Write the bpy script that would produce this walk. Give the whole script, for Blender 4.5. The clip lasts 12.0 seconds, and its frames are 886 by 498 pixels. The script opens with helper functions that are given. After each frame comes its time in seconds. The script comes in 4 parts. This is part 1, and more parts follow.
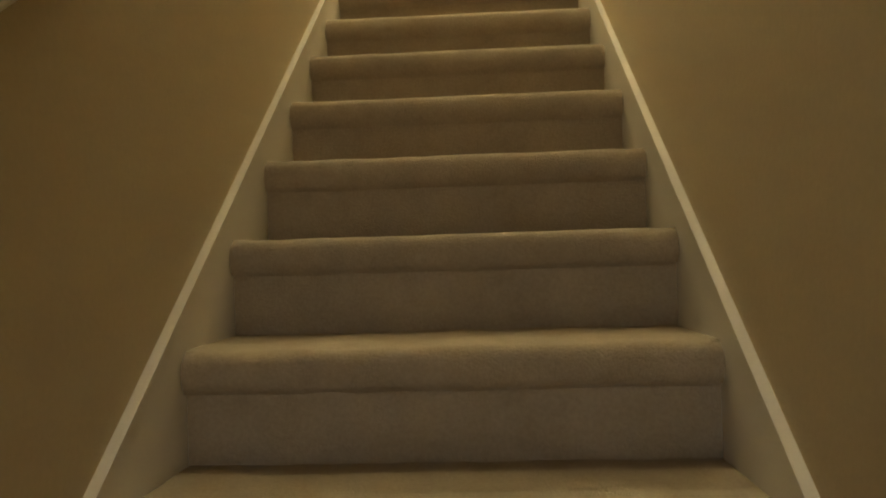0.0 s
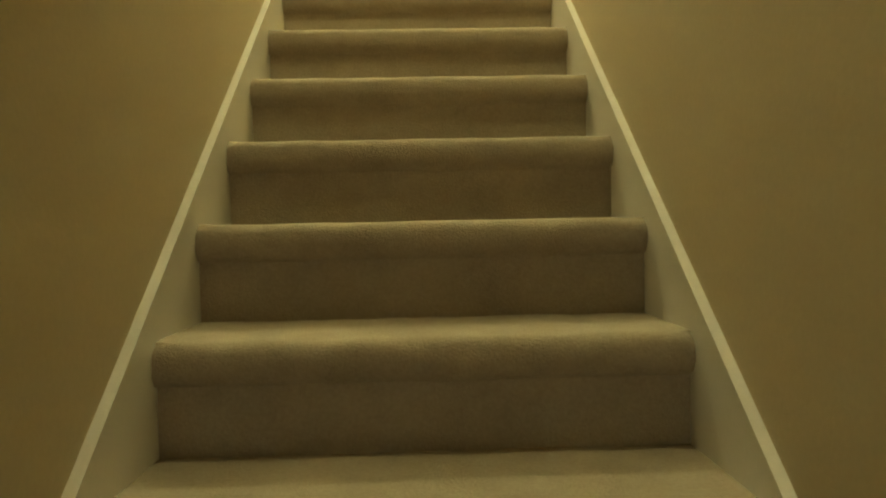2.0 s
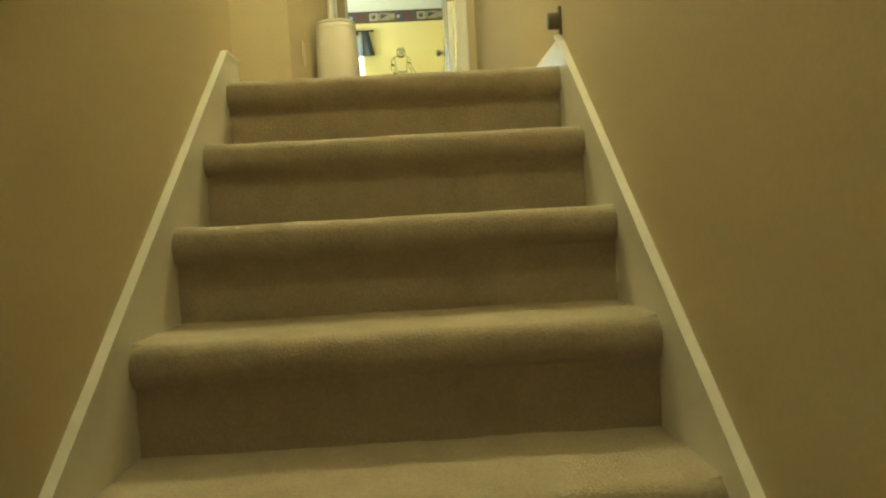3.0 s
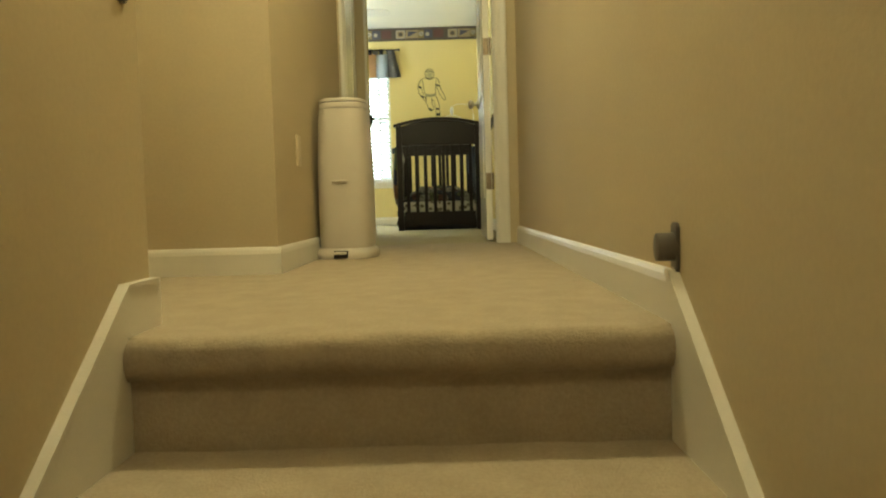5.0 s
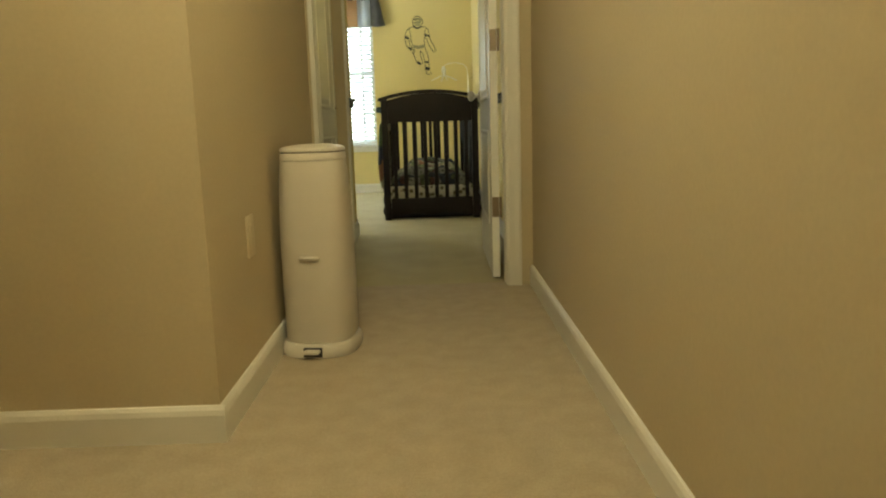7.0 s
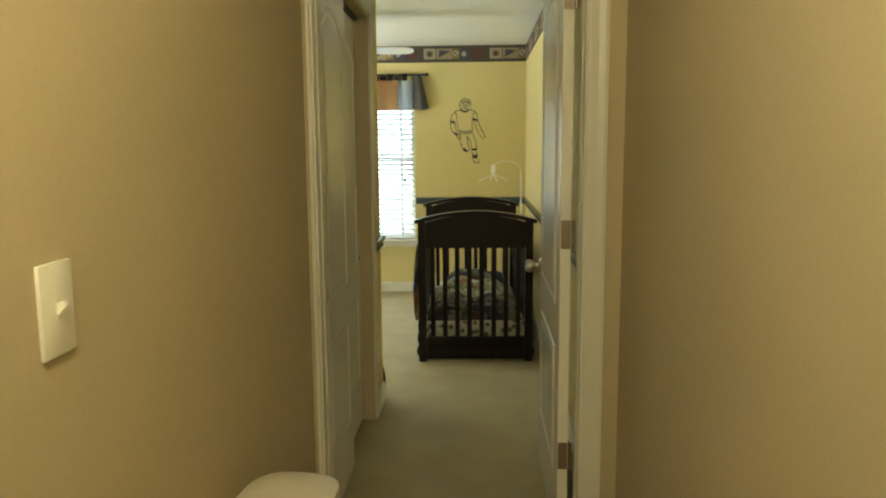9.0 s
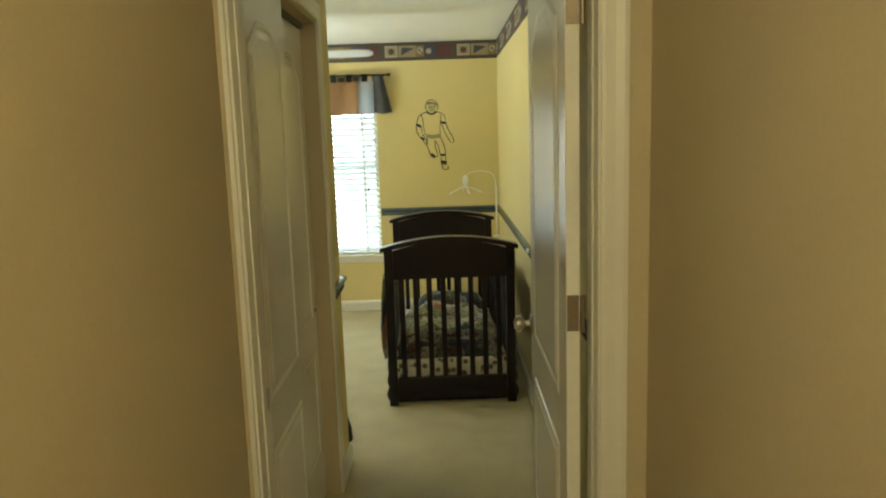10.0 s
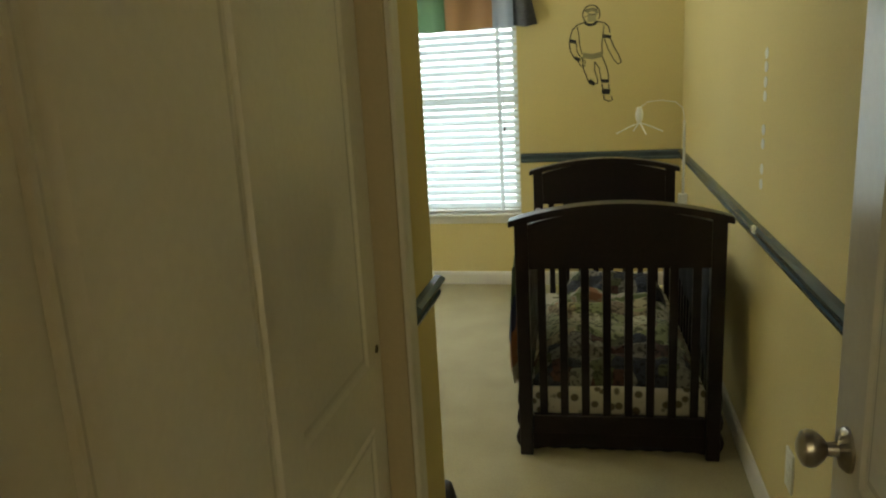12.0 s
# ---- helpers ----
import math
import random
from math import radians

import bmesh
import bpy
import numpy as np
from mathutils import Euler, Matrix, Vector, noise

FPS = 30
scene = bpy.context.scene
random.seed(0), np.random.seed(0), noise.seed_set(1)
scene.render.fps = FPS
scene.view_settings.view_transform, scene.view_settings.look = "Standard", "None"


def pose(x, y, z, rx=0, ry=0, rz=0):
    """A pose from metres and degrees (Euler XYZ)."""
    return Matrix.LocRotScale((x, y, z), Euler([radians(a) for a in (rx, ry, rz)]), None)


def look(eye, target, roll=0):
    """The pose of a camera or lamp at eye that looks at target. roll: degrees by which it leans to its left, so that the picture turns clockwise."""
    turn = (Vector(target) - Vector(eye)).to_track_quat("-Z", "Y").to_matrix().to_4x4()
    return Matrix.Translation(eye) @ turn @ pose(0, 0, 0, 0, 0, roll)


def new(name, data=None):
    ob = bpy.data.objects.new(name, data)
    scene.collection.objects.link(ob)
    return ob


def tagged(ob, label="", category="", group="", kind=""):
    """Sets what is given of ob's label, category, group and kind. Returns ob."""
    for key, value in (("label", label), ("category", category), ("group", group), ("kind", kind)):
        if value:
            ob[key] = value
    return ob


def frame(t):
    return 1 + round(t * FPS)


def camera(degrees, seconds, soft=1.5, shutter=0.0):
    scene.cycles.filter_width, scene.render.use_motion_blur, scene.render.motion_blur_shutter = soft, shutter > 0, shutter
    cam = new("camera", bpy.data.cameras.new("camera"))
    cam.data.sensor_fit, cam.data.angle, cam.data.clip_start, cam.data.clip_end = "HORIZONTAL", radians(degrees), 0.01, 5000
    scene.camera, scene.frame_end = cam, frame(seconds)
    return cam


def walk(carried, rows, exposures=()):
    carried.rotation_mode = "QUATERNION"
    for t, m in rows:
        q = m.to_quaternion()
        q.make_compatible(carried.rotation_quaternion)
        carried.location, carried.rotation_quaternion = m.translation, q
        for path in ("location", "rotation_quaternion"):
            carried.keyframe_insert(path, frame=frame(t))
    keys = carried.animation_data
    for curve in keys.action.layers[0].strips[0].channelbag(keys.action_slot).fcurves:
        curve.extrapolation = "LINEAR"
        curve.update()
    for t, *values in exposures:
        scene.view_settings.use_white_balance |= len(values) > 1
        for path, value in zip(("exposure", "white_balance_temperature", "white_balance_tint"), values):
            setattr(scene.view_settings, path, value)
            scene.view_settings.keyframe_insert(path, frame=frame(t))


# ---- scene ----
# camera and its walk
cam = camera(62.1, 12.0, soft=2.1)
PATH = [
    (0, (0.063, -3.26, -1.415), (-0.043, -1.263, -1.397), -1.7),
    (0.5, (0.057, -3.122, -1.253), (0.064, -1.122, -1.243), -3.8),
    (1, (0.09, -2.866, -1.069), (-0.098, -0.876, -1.116), -2.2),
    (1.5, (0.042, -2.664, -0.912), (-0.216, -0.682, -0.989), -0.6),
    (2, (-0.004, -2.487, -0.79), (0.054, -0.489, -0.858), -1.1),
    (2.5, (0.035, -2.228, -0.585), (0.077, -0.23, -0.656), -3.9),
    (4.5, (0.068, -1.413, 0.032), (0.183, 0.581, -0.084), 1.5),
    (5, (0.086, -1.182, 0.206), (0.071, 0.815, 0.088), -1.6),
    (5.5, (0.067, -1.035, 0.341), (0.139, 0.958, 0.186), -2.7),
    (6, (0.081, -0.824, 0.461), (0.075, 1.167, 0.266), -0.0),
    (6.5, (0.061, -0.609, 0.593), (-0.055, 1.374, 0.361), -1.2),
    (7, (0.047, -0.428, 0.723), (0.064, 1.542, 0.378), -1.7),
    (7.5, (0.07, -0.218, 0.862), (0.07, 1.753, 0.522), -2.9),
    (7.7, (0.072, -0.113, 0.932), (0.115, 1.883, 0.802), -0.8),
    (9.3, (0.043, 0.675, 1.374), (-0.111, 2.648, 1.088), -2.0),
    (9.5, (0.047, 0.752, 1.397), (-0.13, 2.73, 1.162), -5.0),
    (10, (0.015, 1.109, 1.504), (0.004, 3.084, 1.188), -1.8),
    (10.5, (0.028, 1.534, 1.491), (-0.026, 3.52, 1.256), -1.4),
    (11, (-0.03, 1.887, 1.49), (-0.053, 3.875, 1.277), -1.6),
    (11.5, (0.028, 2.223, 1.46), (-0.236, 4.183, 1.165), -0.7),
    (12, (-0.041, 2.521, 1.389), (-0.454, 4.424, 0.933), -3.1),
]
walk(cam, [(t, look(eye, target, roll)) for t, eye, target, roll in PATH],
     [(0, 1.54, 6500, 13), (1.5, 1.4, 6500, -3), (2.5, 1.2, 6500, -11), (4.5, 0.6, 6500, 2), (5.5, 0.36, 6500, 5), (7.5, 0.1, 6500, 8), (9.5, -0.04, 6500, 6), (10, 0.05, 6500, 6), (10.5, -0.02, 6500, 5), (11, -0.2, 6500, 3), (11.5, -0.45, 6500, 3), (12, -0.6, 6500, 9)])

# plan, in metres: landing floor at z 0, top nosing at y 0
R, T = 0.196, 0.256
XR, XS = 0.467, 0.456
ZC, ZL = 2.23, -14 * R
YE, YB = 2.735, 7.3
DL, DR, DH = -0.436, 0.352, 1.97
CY0, CY1, CH, CYE = 2.905, 4.035, 1.942, 4.34
WX0, WX1, WZ0, WZ1 = -1.45, -0.534, 0.483, 1.88
BB = 0.088
SKY, DAY, DAY2, HALL, STAIR, LOWER = 0.12, 33.0, 105.0, 38.0, 15.0, 3.0
WARM = (1.0, 0.885, 0.5)
HALL_LAMP = (-0.1, 0.7, 2.05)
STAIR_FILL = (-0.14, -1.45, 2.03)

# world, sun and large lights
world = bpy.data.worlds.new("world")
scene.world = world
world.use_nodes = True
wn = world.node_tree.nodes
sky = wn.new("ShaderNodeTexSky")
sky.sky_type = "NISHITA"
sky.sun_disc = False
sky.sun_elevation = radians(48)
sky.sun_rotation = radians(150)
wn["Background"].inputs["Strength"].default_value = SKY
world.node_tree.links.new(sky.outputs["Color"], wn["Background"].inputs["Color"])
sun_data = bpy.data.lights.new("sun", "SUN")
sun_data.energy, sun_data.angle, sun_data.color = 2.5, radians(0.5), (1, 0.95, 0.88)
sun = new("sun", sun_data)
sun.matrix_world = look((4, -10, 14), (0, 0, 0))


def lamp(name, kind, watts, colour, m, size=0.1, size_y=None):
    d = bpy.data.lights.new(name, kind)
    d.energy, d.color = watts, colour
    if kind == "AREA":
        d.size = size
        if size_y:
            d.shape, d.size_y = "RECTANGLE", size_y
    else:
        d.shadow_soft_size = size
    ob = new(name, d)
    ob.matrix_world = m
    return ob


# daylight entering at the bedroom window, the hall ceiling lamp, and three added fills
lamp("window_daylight", "AREA", DAY, (0.86, 0.98, 1.0), look((-1.0, YB + 0.3, 1.15), (-1.0, 4.5, 1.9)), 1.05, 1.4)
# side fill added to brighten the bedroom; no window is known there
lamp("side_fill", "AREA", DAY2, (0.93, 1.0, 0.96), look((-3.36, 5.6, 1.15), (-2.75, 5.7, 2.23)), 1.0, 1.25).data.spread = radians(120)
lamp("hall_bulb", "POINT", HALL, WARM, pose(*HALL_LAMP), 0.09)
# fill added over the stairs to lift steps and walls; no lamp known there
lamp("stair_fill", "POINT", STAIR, WARM, pose(*STAIR_FILL), 0.09)
# warm fill added behind the stair foot for ambient light on the risers
lamp("lower_fill", "AREA", LOWER, (1.0, 0.86, 0.6), look((0.0, -6.15, ZL + 1.1), (0.0, 0.0, ZL + 1.6)), 0.8, 1.9)

# ---- materials ----


def material(name, colour, rough=0.6, metal=0.0, spread=0.06, scale=6.0, grain=220.0, bump=0.0, bump_scale=300.0, per_piece=0.0, coat=0.0, gloss=0.5):
    """Principled surface with blotches at one scale, fine grain at another and a fine relief."""
    m = bpy.data.materials.new(name)
    m.use_nodes = True
    nt = m.node_tree
    p = nt.nodes["Principled BSDF"]
    p.inputs["Roughness"].default_value = rough
    p.inputs["Metallic"].default_value = metal
    p.inputs["Coat Weight"].default_value = coat
    p.inputs["Specular IOR Level"].default_value = gloss
    tc = nt.nodes.new("ShaderNodeTexCoord")
    big = nt.nodes.new("ShaderNodeTexNoise")
    big.inputs["Scale"].default_value = scale
    big.inputs["Detail"].default_value = 3
    fine = nt.nodes.new("ShaderNodeTexNoise")
    fine.inputs["Scale"].default_value = grain
    fine.inputs["Detail"].default_value = 2
    nt.links.new(tc.outputs["Object"], big.inputs["Vector"])
    nt.links.new(tc.outputs["Object"], fine.inputs["Vector"])
    add = nt.nodes.new("ShaderNodeMath")
    add.operation = "ADD"
    nt.links.new(big.outputs["Fac"], add.inputs[0])
    nt.links.new(fine.outputs["Fac"], add.inputs[1])
    ramp = nt.nodes.new("ShaderNodeMapRange")
    ramp.inputs["From Min"].default_value, ramp.inputs["From Max"].default_value = 0.7, 1.3
    ramp.inputs["To Min"].default_value, ramp.inputs["To Max"].default_value = 1 - spread, 1 + spread
    nt.links.new(add.outputs[0], ramp.inputs["Value"])
    value = ramp.outputs[0]
    if per_piece:
        info = nt.nodes.new("ShaderNodeObjectInfo")
        vary = nt.nodes.new("ShaderNodeMapRange")
        vary.inputs["To Min"].default_value, vary.inputs["To Max"].default_value = 1 - per_piece, 1 + per_piece
        nt.links.new(info.outputs["Random"], vary.inputs["Value"])
        times = nt.nodes.new("ShaderNodeMath")
        times.operation = "MULTIPLY"
        nt.links.new(value, times.inputs[0])
        nt.links.new(vary.outputs[0], times.inputs[1])
        value = times.outputs[0]
    mix = nt.nodes.new("ShaderNodeVectorMath")
    mix.operation = "SCALE"
    mix.inputs[0].default_value = colour
    nt.links.new(value, mix.inputs["Scale"])
    nt.links.new(mix.outputs[0], p.inputs["Base Color"])
    if bump:
        tex = nt.nodes.new("ShaderNodeTexNoise")
        tex.inputs["Scale"].default_value = bump_scale
        tex.inputs["Detail"].default_value = 4
        nt.links.new(tc.outputs["Object"], tex.inputs["Vector"])
        b = nt.nodes.new("ShaderNodeBump")
        b.inputs["Strength"].default_value = bump
        b.inputs["Distance"].default_value = 0.004
        nt.links.new(tex.outputs["Fac"], b.inputs["Height"])
        nt.links.new(b.outputs["Normal"], p.inputs["Normal"])
    return m


def two_tone(name, a, b, scale, rough=0.85, low=0.48, high=0.52, third=None):
    """Printed cloth: patches of two or three colours."""
    m = material(name, a, rough, spread=0.1, bump=0.3, bump_scale=600)
    nt = m.node_tree
    p = nt.nodes["Principled BSDF"]
    tc = nt.nodes.new("ShaderNodeTexCoord")
    n = nt.nodes.new("ShaderNodeTexVoronoi" if third is None else "ShaderNodeTexNoise")
    n.inputs["Scale"].default_value = scale
    nt.links.new(tc.outputs["Object"], n.inputs["Vector"])
    r = nt.nodes.new("ShaderNodeValToRGB")
    r.color_ramp.elements[0].position, r.color_ramp.elements[0].color = low, (*b, 1)
    r.color_ramp.elements[1].position, r.color_ramp.elements[1].color = high, (*a, 1)
    if third:
        e = r.color_ramp.elements.new(high + 0.1)
        e.color = (*third, 1)
    nt.links.new(n.outputs[0], r.inputs["Fac"])
    nt.links.new(r.outputs["Color"], p.inputs["Base Color"])
    return m


def patchwork(name, colours, scale, motif=45.0):
    """Quilt cloth: uneven squares of several prints, each with a small motif."""
    m = material(name, colours[0], 0.9, spread=0.1, bump=0.35, bump_scale=500)
    nt = m.node_tree
    p = nt.nodes["Principled BSDF"]
    tc = nt.nodes.new("ShaderNodeTexCoord")
    v = nt.nodes.new("ShaderNodeTexVoronoi")
    v.distance = "CHEBYCHEV"
    v.inputs["Scale"].default_value = scale
    v.inputs["Randomness"].default_value = 0.55
    nt.links.new(tc.outputs["Object"], v.inputs["Vector"])
    sep = nt.nodes.new("ShaderNodeSeparateColor")
    nt.links.new(v.outputs["Color"], sep.inputs[0])
    r = nt.nodes.new("ShaderNodeValToRGB")
    r.color_ramp.interpolation = "CONSTANT"
    for i, c in enumerate(colours):
        e = r.color_ramp.elements[i] if i < 2 else r.color_ramp.elements.new(i / len(colours))
        e.position, e.color = i / len(colours), (*c, 1)
    nt.links.new(sep.outputs[0], r.inputs["Fac"])
    n = nt.nodes.new("ShaderNodeTexNoise")
    n.inputs["Scale"].default_value = motif
    n.inputs["Detail"].default_value = 1
    nt.links.new(tc.outputs["Object"], n.inputs["Vector"])
    lim = nt.nodes.new("ShaderNodeMapRange")
    lim.inputs["From Min"].default_value, lim.inputs["From Max"].default_value = 0.38, 0.5
    lim.inputs["To Min"].default_value, lim.inputs["To Max"].default_value = 0.35, 1.1
    nt.links.new(n.outputs["Fac"], lim.inputs["Value"])
    mul = nt.nodes.new("ShaderNodeVectorMath")
    mul.operation = "SCALE"
    nt.links.new(r.outputs["Color"], mul.inputs[0])
    nt.links.new(lim.outputs[0], mul.inputs["Scale"])
    nt.links.new(mul.outputs[0], p.inputs["Base Color"])
    return m


HALL_PAINT = material("hall_paint", (0.5, 0.416, 0.28), 0.85, spread=0.035, scale=1.5, grain=90, bump=0.1, bump_scale=140)
ROOM_PAINT = material("bedroom_paint", (0.66, 0.55, 0.25), 0.85, spread=0.03, scale=1.5, grain=90, bump=0.1, bump_scale=140)
CEILING_PAINT = material("ceiling_paint", (0.8, 0.8, 0.76), 0.85, spread=0.03, scale=2, bump=0.5, bump_scale=90)
TRIM = material("trim_paint", (0.7, 0.67, 0.61), 0.38, spread=0.03, scale=4, bump=0.05, bump_scale=40)
DOOR_PAINT = material("door_paint", (0.82, 0.79, 0.73), 0.22, spread=0.03, scale=3, grain=60, bump=0.1, bump_scale=60)
CARPET = material("carpet", (0.375, 0.308, 0.225), 0.95, spread=0.11, scale=14, grain=130, bump=0.7, bump_scale=220)
# carpet copy for the bedroom, yellowed in colour for light bounced off the walls
BOUNCE_CARPET = material("bounce_tinted_carpet", (0.38, 0.33, 0.2), 0.95, spread=0.1, scale=5, grain=130, bump=0.7, bump_scale=220)
ESPRESSO = material("espresso_wood", (0.010, 0.0055, 0.007), 0.34, gloss=0.3, spread=0.25, scale=5, grain=70, bump=0.04, bump_scale=80)
BLUE_RAIL = material("blue_rail_paint", (0.075, 0.105, 0.13), 0.27, spread=0.08)
HINGE_METAL = material("aged_hinge_metal", (0.3, 0.24, 0.18), 0.5, 1.0, spread=0.12)
NICKEL = material("satin_nickel", (0.42, 0.39, 0.36), 0.3, 1.0, spread=0.06)
BRACKET_GREY = material("bracket_grey", (0.12, 0.105, 0.09), 0.45, spread=0.08)
DARK = material("dark_plastic", (0.03, 0.025, 0.025), 0.5)
PAIL_WHITE = material("pail_plastic", (0.58, 0.53, 0.46), 0.35, spread=0.025, scale=3)
PLATE_WHITE = material("plate_plastic", (0.8, 0.78, 0.7), 0.35, spread=0.02)
OUTSIDE = material("outside_grass", (0.07, 0.1, 0.04), 0.95, spread=0.3, scale=0.5, grain=3)


# ---- building helpers ----


def mesh_object(name, bm, mat, parent=None, smooth=False):
    me = bpy.data.meshes.new(name)
    bmesh.ops.recalc_face_normals(bm, faces=bm.faces[:])
    bm.to_mesh(me)
    bm.free()
    me.materials.append(mat)
    if smooth:
        me.polygons.foreach_set("use_smooth", [True] * len(me.polygons))
        me.set_sharp_from_angle(angle=radians(35))
    ob = new(name, me)
    if parent:
        ob.parent = parent
    return ob


def part(name, bm, mat, parent, label="", smooth=False):
    ob = mesh_object(name, bm, mat, parent, smooth)
    return tagged(ob, label) if label else ob


def thing(name, label, category, m=None, group="", kind=""):
    ob = new(name)
    if m is not None:
        ob.matrix_world = m
    return tagged(ob, label, category, group, kind)


def box(x0, x1, y0, y1, z0, z1, bevel=0.0, bm=None, seg=2):
    b = bmesh.new()
    bmesh.ops.create_cube(b, size=1)
    for v in b.verts:
        v.co = Vector(((x0 + x1) / 2 + v.co.x * (x1 - x0), (y0 + y1) / 2 + v.co.y * (y1 - y0), (z0 + z1) / 2 + v.co.z * (z1 - z0)))
    if bevel:
        bmesh.ops.bevel(b, geom=b.edges[:], offset=bevel, segments=seg, affect="EDGES", profile=0.5)
    return join(bm, b)


def join(bm, b):
    if bm is None:
        return b
    me = bpy.data.meshes.new("tmp")
    b.to_mesh(me)
    b.free()
    bm.from_mesh(me)
    bpy.data.meshes.remove(me)
    return bm


def prism(outline, thick, to, bm=None, bevel=0.0):
    """An outline of (u, v) pairs made thick by w from 0; to(u, v, w) gives the place."""
    b = bmesh.new()
    low = [b.verts.new(to(u, v, 0)) for u, v in outline]
    top = [b.verts.new(to(u, v, thick)) for u, v in outline]
    b.faces.new(low[::-1])
    b.faces.new(top)
    n = len(outline)
    for i in range(n):
        b.faces.new((low[i], low[(i + 1) % n], top[(i + 1) % n], top[i]))
    if bevel:
        bmesh.ops.bevel(b, geom=b.edges[:], offset=bevel, segments=2, affect="EDGES", profile=0.5)
    return join(bm, b)


def spin(profile, m=None, steps=28, bm=None):
    """A turned body from (radius, height) pairs."""
    b = bmesh.new()
    rings = []
    for r, h in profile:
        if r < 1e-6:
            rings.append([b.verts.new((0, 0, h))])
        else:
            rings.append([b.verts.new((r * math.cos(2 * math.pi * i / steps), r * math.sin(2 * math.pi * i / steps), h)) for i in range(steps)])
    for a, c in zip(rings, rings[1:]):
        for i in range(steps):
            j = (i + 1) % steps
            f = [a[i % len(a)], a[j % len(a)], c[j % len(c)], c[i % len(c)]]
            f = list(dict.fromkeys(f))
            if len(f) > 2:
                b.faces.new(f)
    if m is not None:
        bmesh.ops.transform(b, matrix=m, verts=b.verts[:])
    return join(bm, b)


def tube(points, r, bm=None, steps=10):
    """A round bar along a line of points."""
    b = bmesh.new()
    pts = [Vector(p) for p in points]
    rings = []
    for i, p in enumerate(pts):
        d = (pts[min(i + 1, len(pts) - 1)] - pts[max(i - 1, 0)]).normalized()
        side = d.cross(Vector((0.31, 0.17, 0.93))).normalized()
        up = d.cross(side)
        rings.append([b.verts.new(p + r * (math.cos(2 * math.pi * k / steps) * side + math.sin(2 * math.pi * k / steps) * up)) for k in range(steps)])
    for a, c in zip(rings, rings[1:]):
        for k in range(steps):
            b.faces.new((a[k], a[(k + 1) % steps], c[(k + 1) % steps], c[k]))
    b.faces.new(rings[0])
    b.faces.new(rings[-1][::-1])
    return join(bm, b)


def structure(name, bm, mat, label, category="wall", parent=None, smooth=False):
    return tagged(mesh_object(name, bm, mat, parent, smooth), label, category, kind="structure")


# ---- the large structure ----
structure("wall_right", box(XR, XR + 0.12, -6.2, YE + 0.06, ZL, ZC), HALL_PAINT, "tan painted wall along the stairs and hall")
structure("wall_stair_left", box(-XR - 0.12, -XR, -6.2, 0.17, ZL, ZC, 0.004), HALL_PAINT, "tan painted wall beside the carpeted stairs")
structure("wall_landing", box(-3.0, -XR - 0.12, 1.2, 1.32, 0, ZC), HALL_PAINT, "tan painted wall facing the stair landing")
structure("wall_hall_left", box(-XR - 0.12, -XR, 1.2, YE, 0, ZC), HALL_PAINT, "tan painted wall of the narrow hall")
structure("wall_side_hall_end", box(-3.12, -3.0, -0.2, 1.32, 0, ZC), HALL_PAINT, "tan painted wall closing the side hall")
structure("wall_side_hall_near", box(-3.0, -XR - 0.12, 0.05, 0.17, 0, ZC), HALL_PAINT, "tan painted wall of the side hall")
# unseen end wall; its opening is added for the lower fill
le = box(-XR - 0.12, -0.42, -6.32, -6.2, ZL, ZC)
box(0.42, XR + 0.12, -6.32, -6.2, ZL, ZC, bm=le)
box(-0.42, 0.42, -6.32, -6.2, ZL + 2.03, ZC, bm=le)
structure("wall_lower_end", le, HALL_PAINT, "unseen tan wall with an added opening at the stair foot")
structure("wall_hall_end_left", box(-XR, DL - 0.02, YE, YE + 0.12, 0, ZC), HALL_PAINT, "tan painted wall beside the bedroom doorway")
structure("wall_hall_end_right", box(DR + 0.02, XR, YE, YE + 0.12, 0, ZC), HALL_PAINT, "tan painted wall beside the bedroom doorway")
structure("wall_hall_end_top", box(DL - 0.02, DR + 0.02, YE, YE + 0.12, DH + 0.02, ZC), HALL_PAINT, "tan painted wall over the bedroom doorway")
structure("ceiling_hall", box(-3.12, XR + 0.12, -6.32, YE + 0.06, ZC, ZC + 0.1), CEILING_PAINT, "white textured hall ceiling", "ceiling")
structure("floor_landing", box(-3.0, XR, 0.04, YE + 0.06, -0.25, 0.0), CARPET, "beige cut-pile carpet on the landing and hall", "carpet")
structure("floor_lower", box(-XR, XR, -6.2, -14 * T - 0.02, ZL - 0.1, ZL), CARPET, "beige carpet at the foot of the stairs", "carpet")

# bedroom shell
BX = -3.3
structure("wall_bedroom_right", box(XR, XR + 0.12, YE + 0.06, YB + 0.12, 0, ZC), ROOM_PAINT, "yellow painted bedroom wall")
bw = box(WX1, XR, YB, YB + 0.12, 0, ZC)
box(BX, WX0, YB, YB + 0.12, 0, ZC, bm=bw)
box(WX0, WX1, YB, YB + 0.12, 0, WZ0, bm=bw)
box(WX0, WX1, YB, YB + 0.12, WZ1, ZC, bm=bw)
structure("wall_bedroom_back", bw, ROOM_PAINT, "yellow painted bedroom wall with a window")
cw = box(-XR - 0.11, -XR, YE + 0.1205, CY0, 0, ZC)
box(-XR - 0.11, -XR, CY1, CYE, 0, ZC, bm=cw)
box(-XR - 0.11, -XR, CY0, CY1, CH, ZC, bm=cw)
structure("wall_closet_front", cw, ROOM_PAINT, "yellow painted wall around the closet doors")
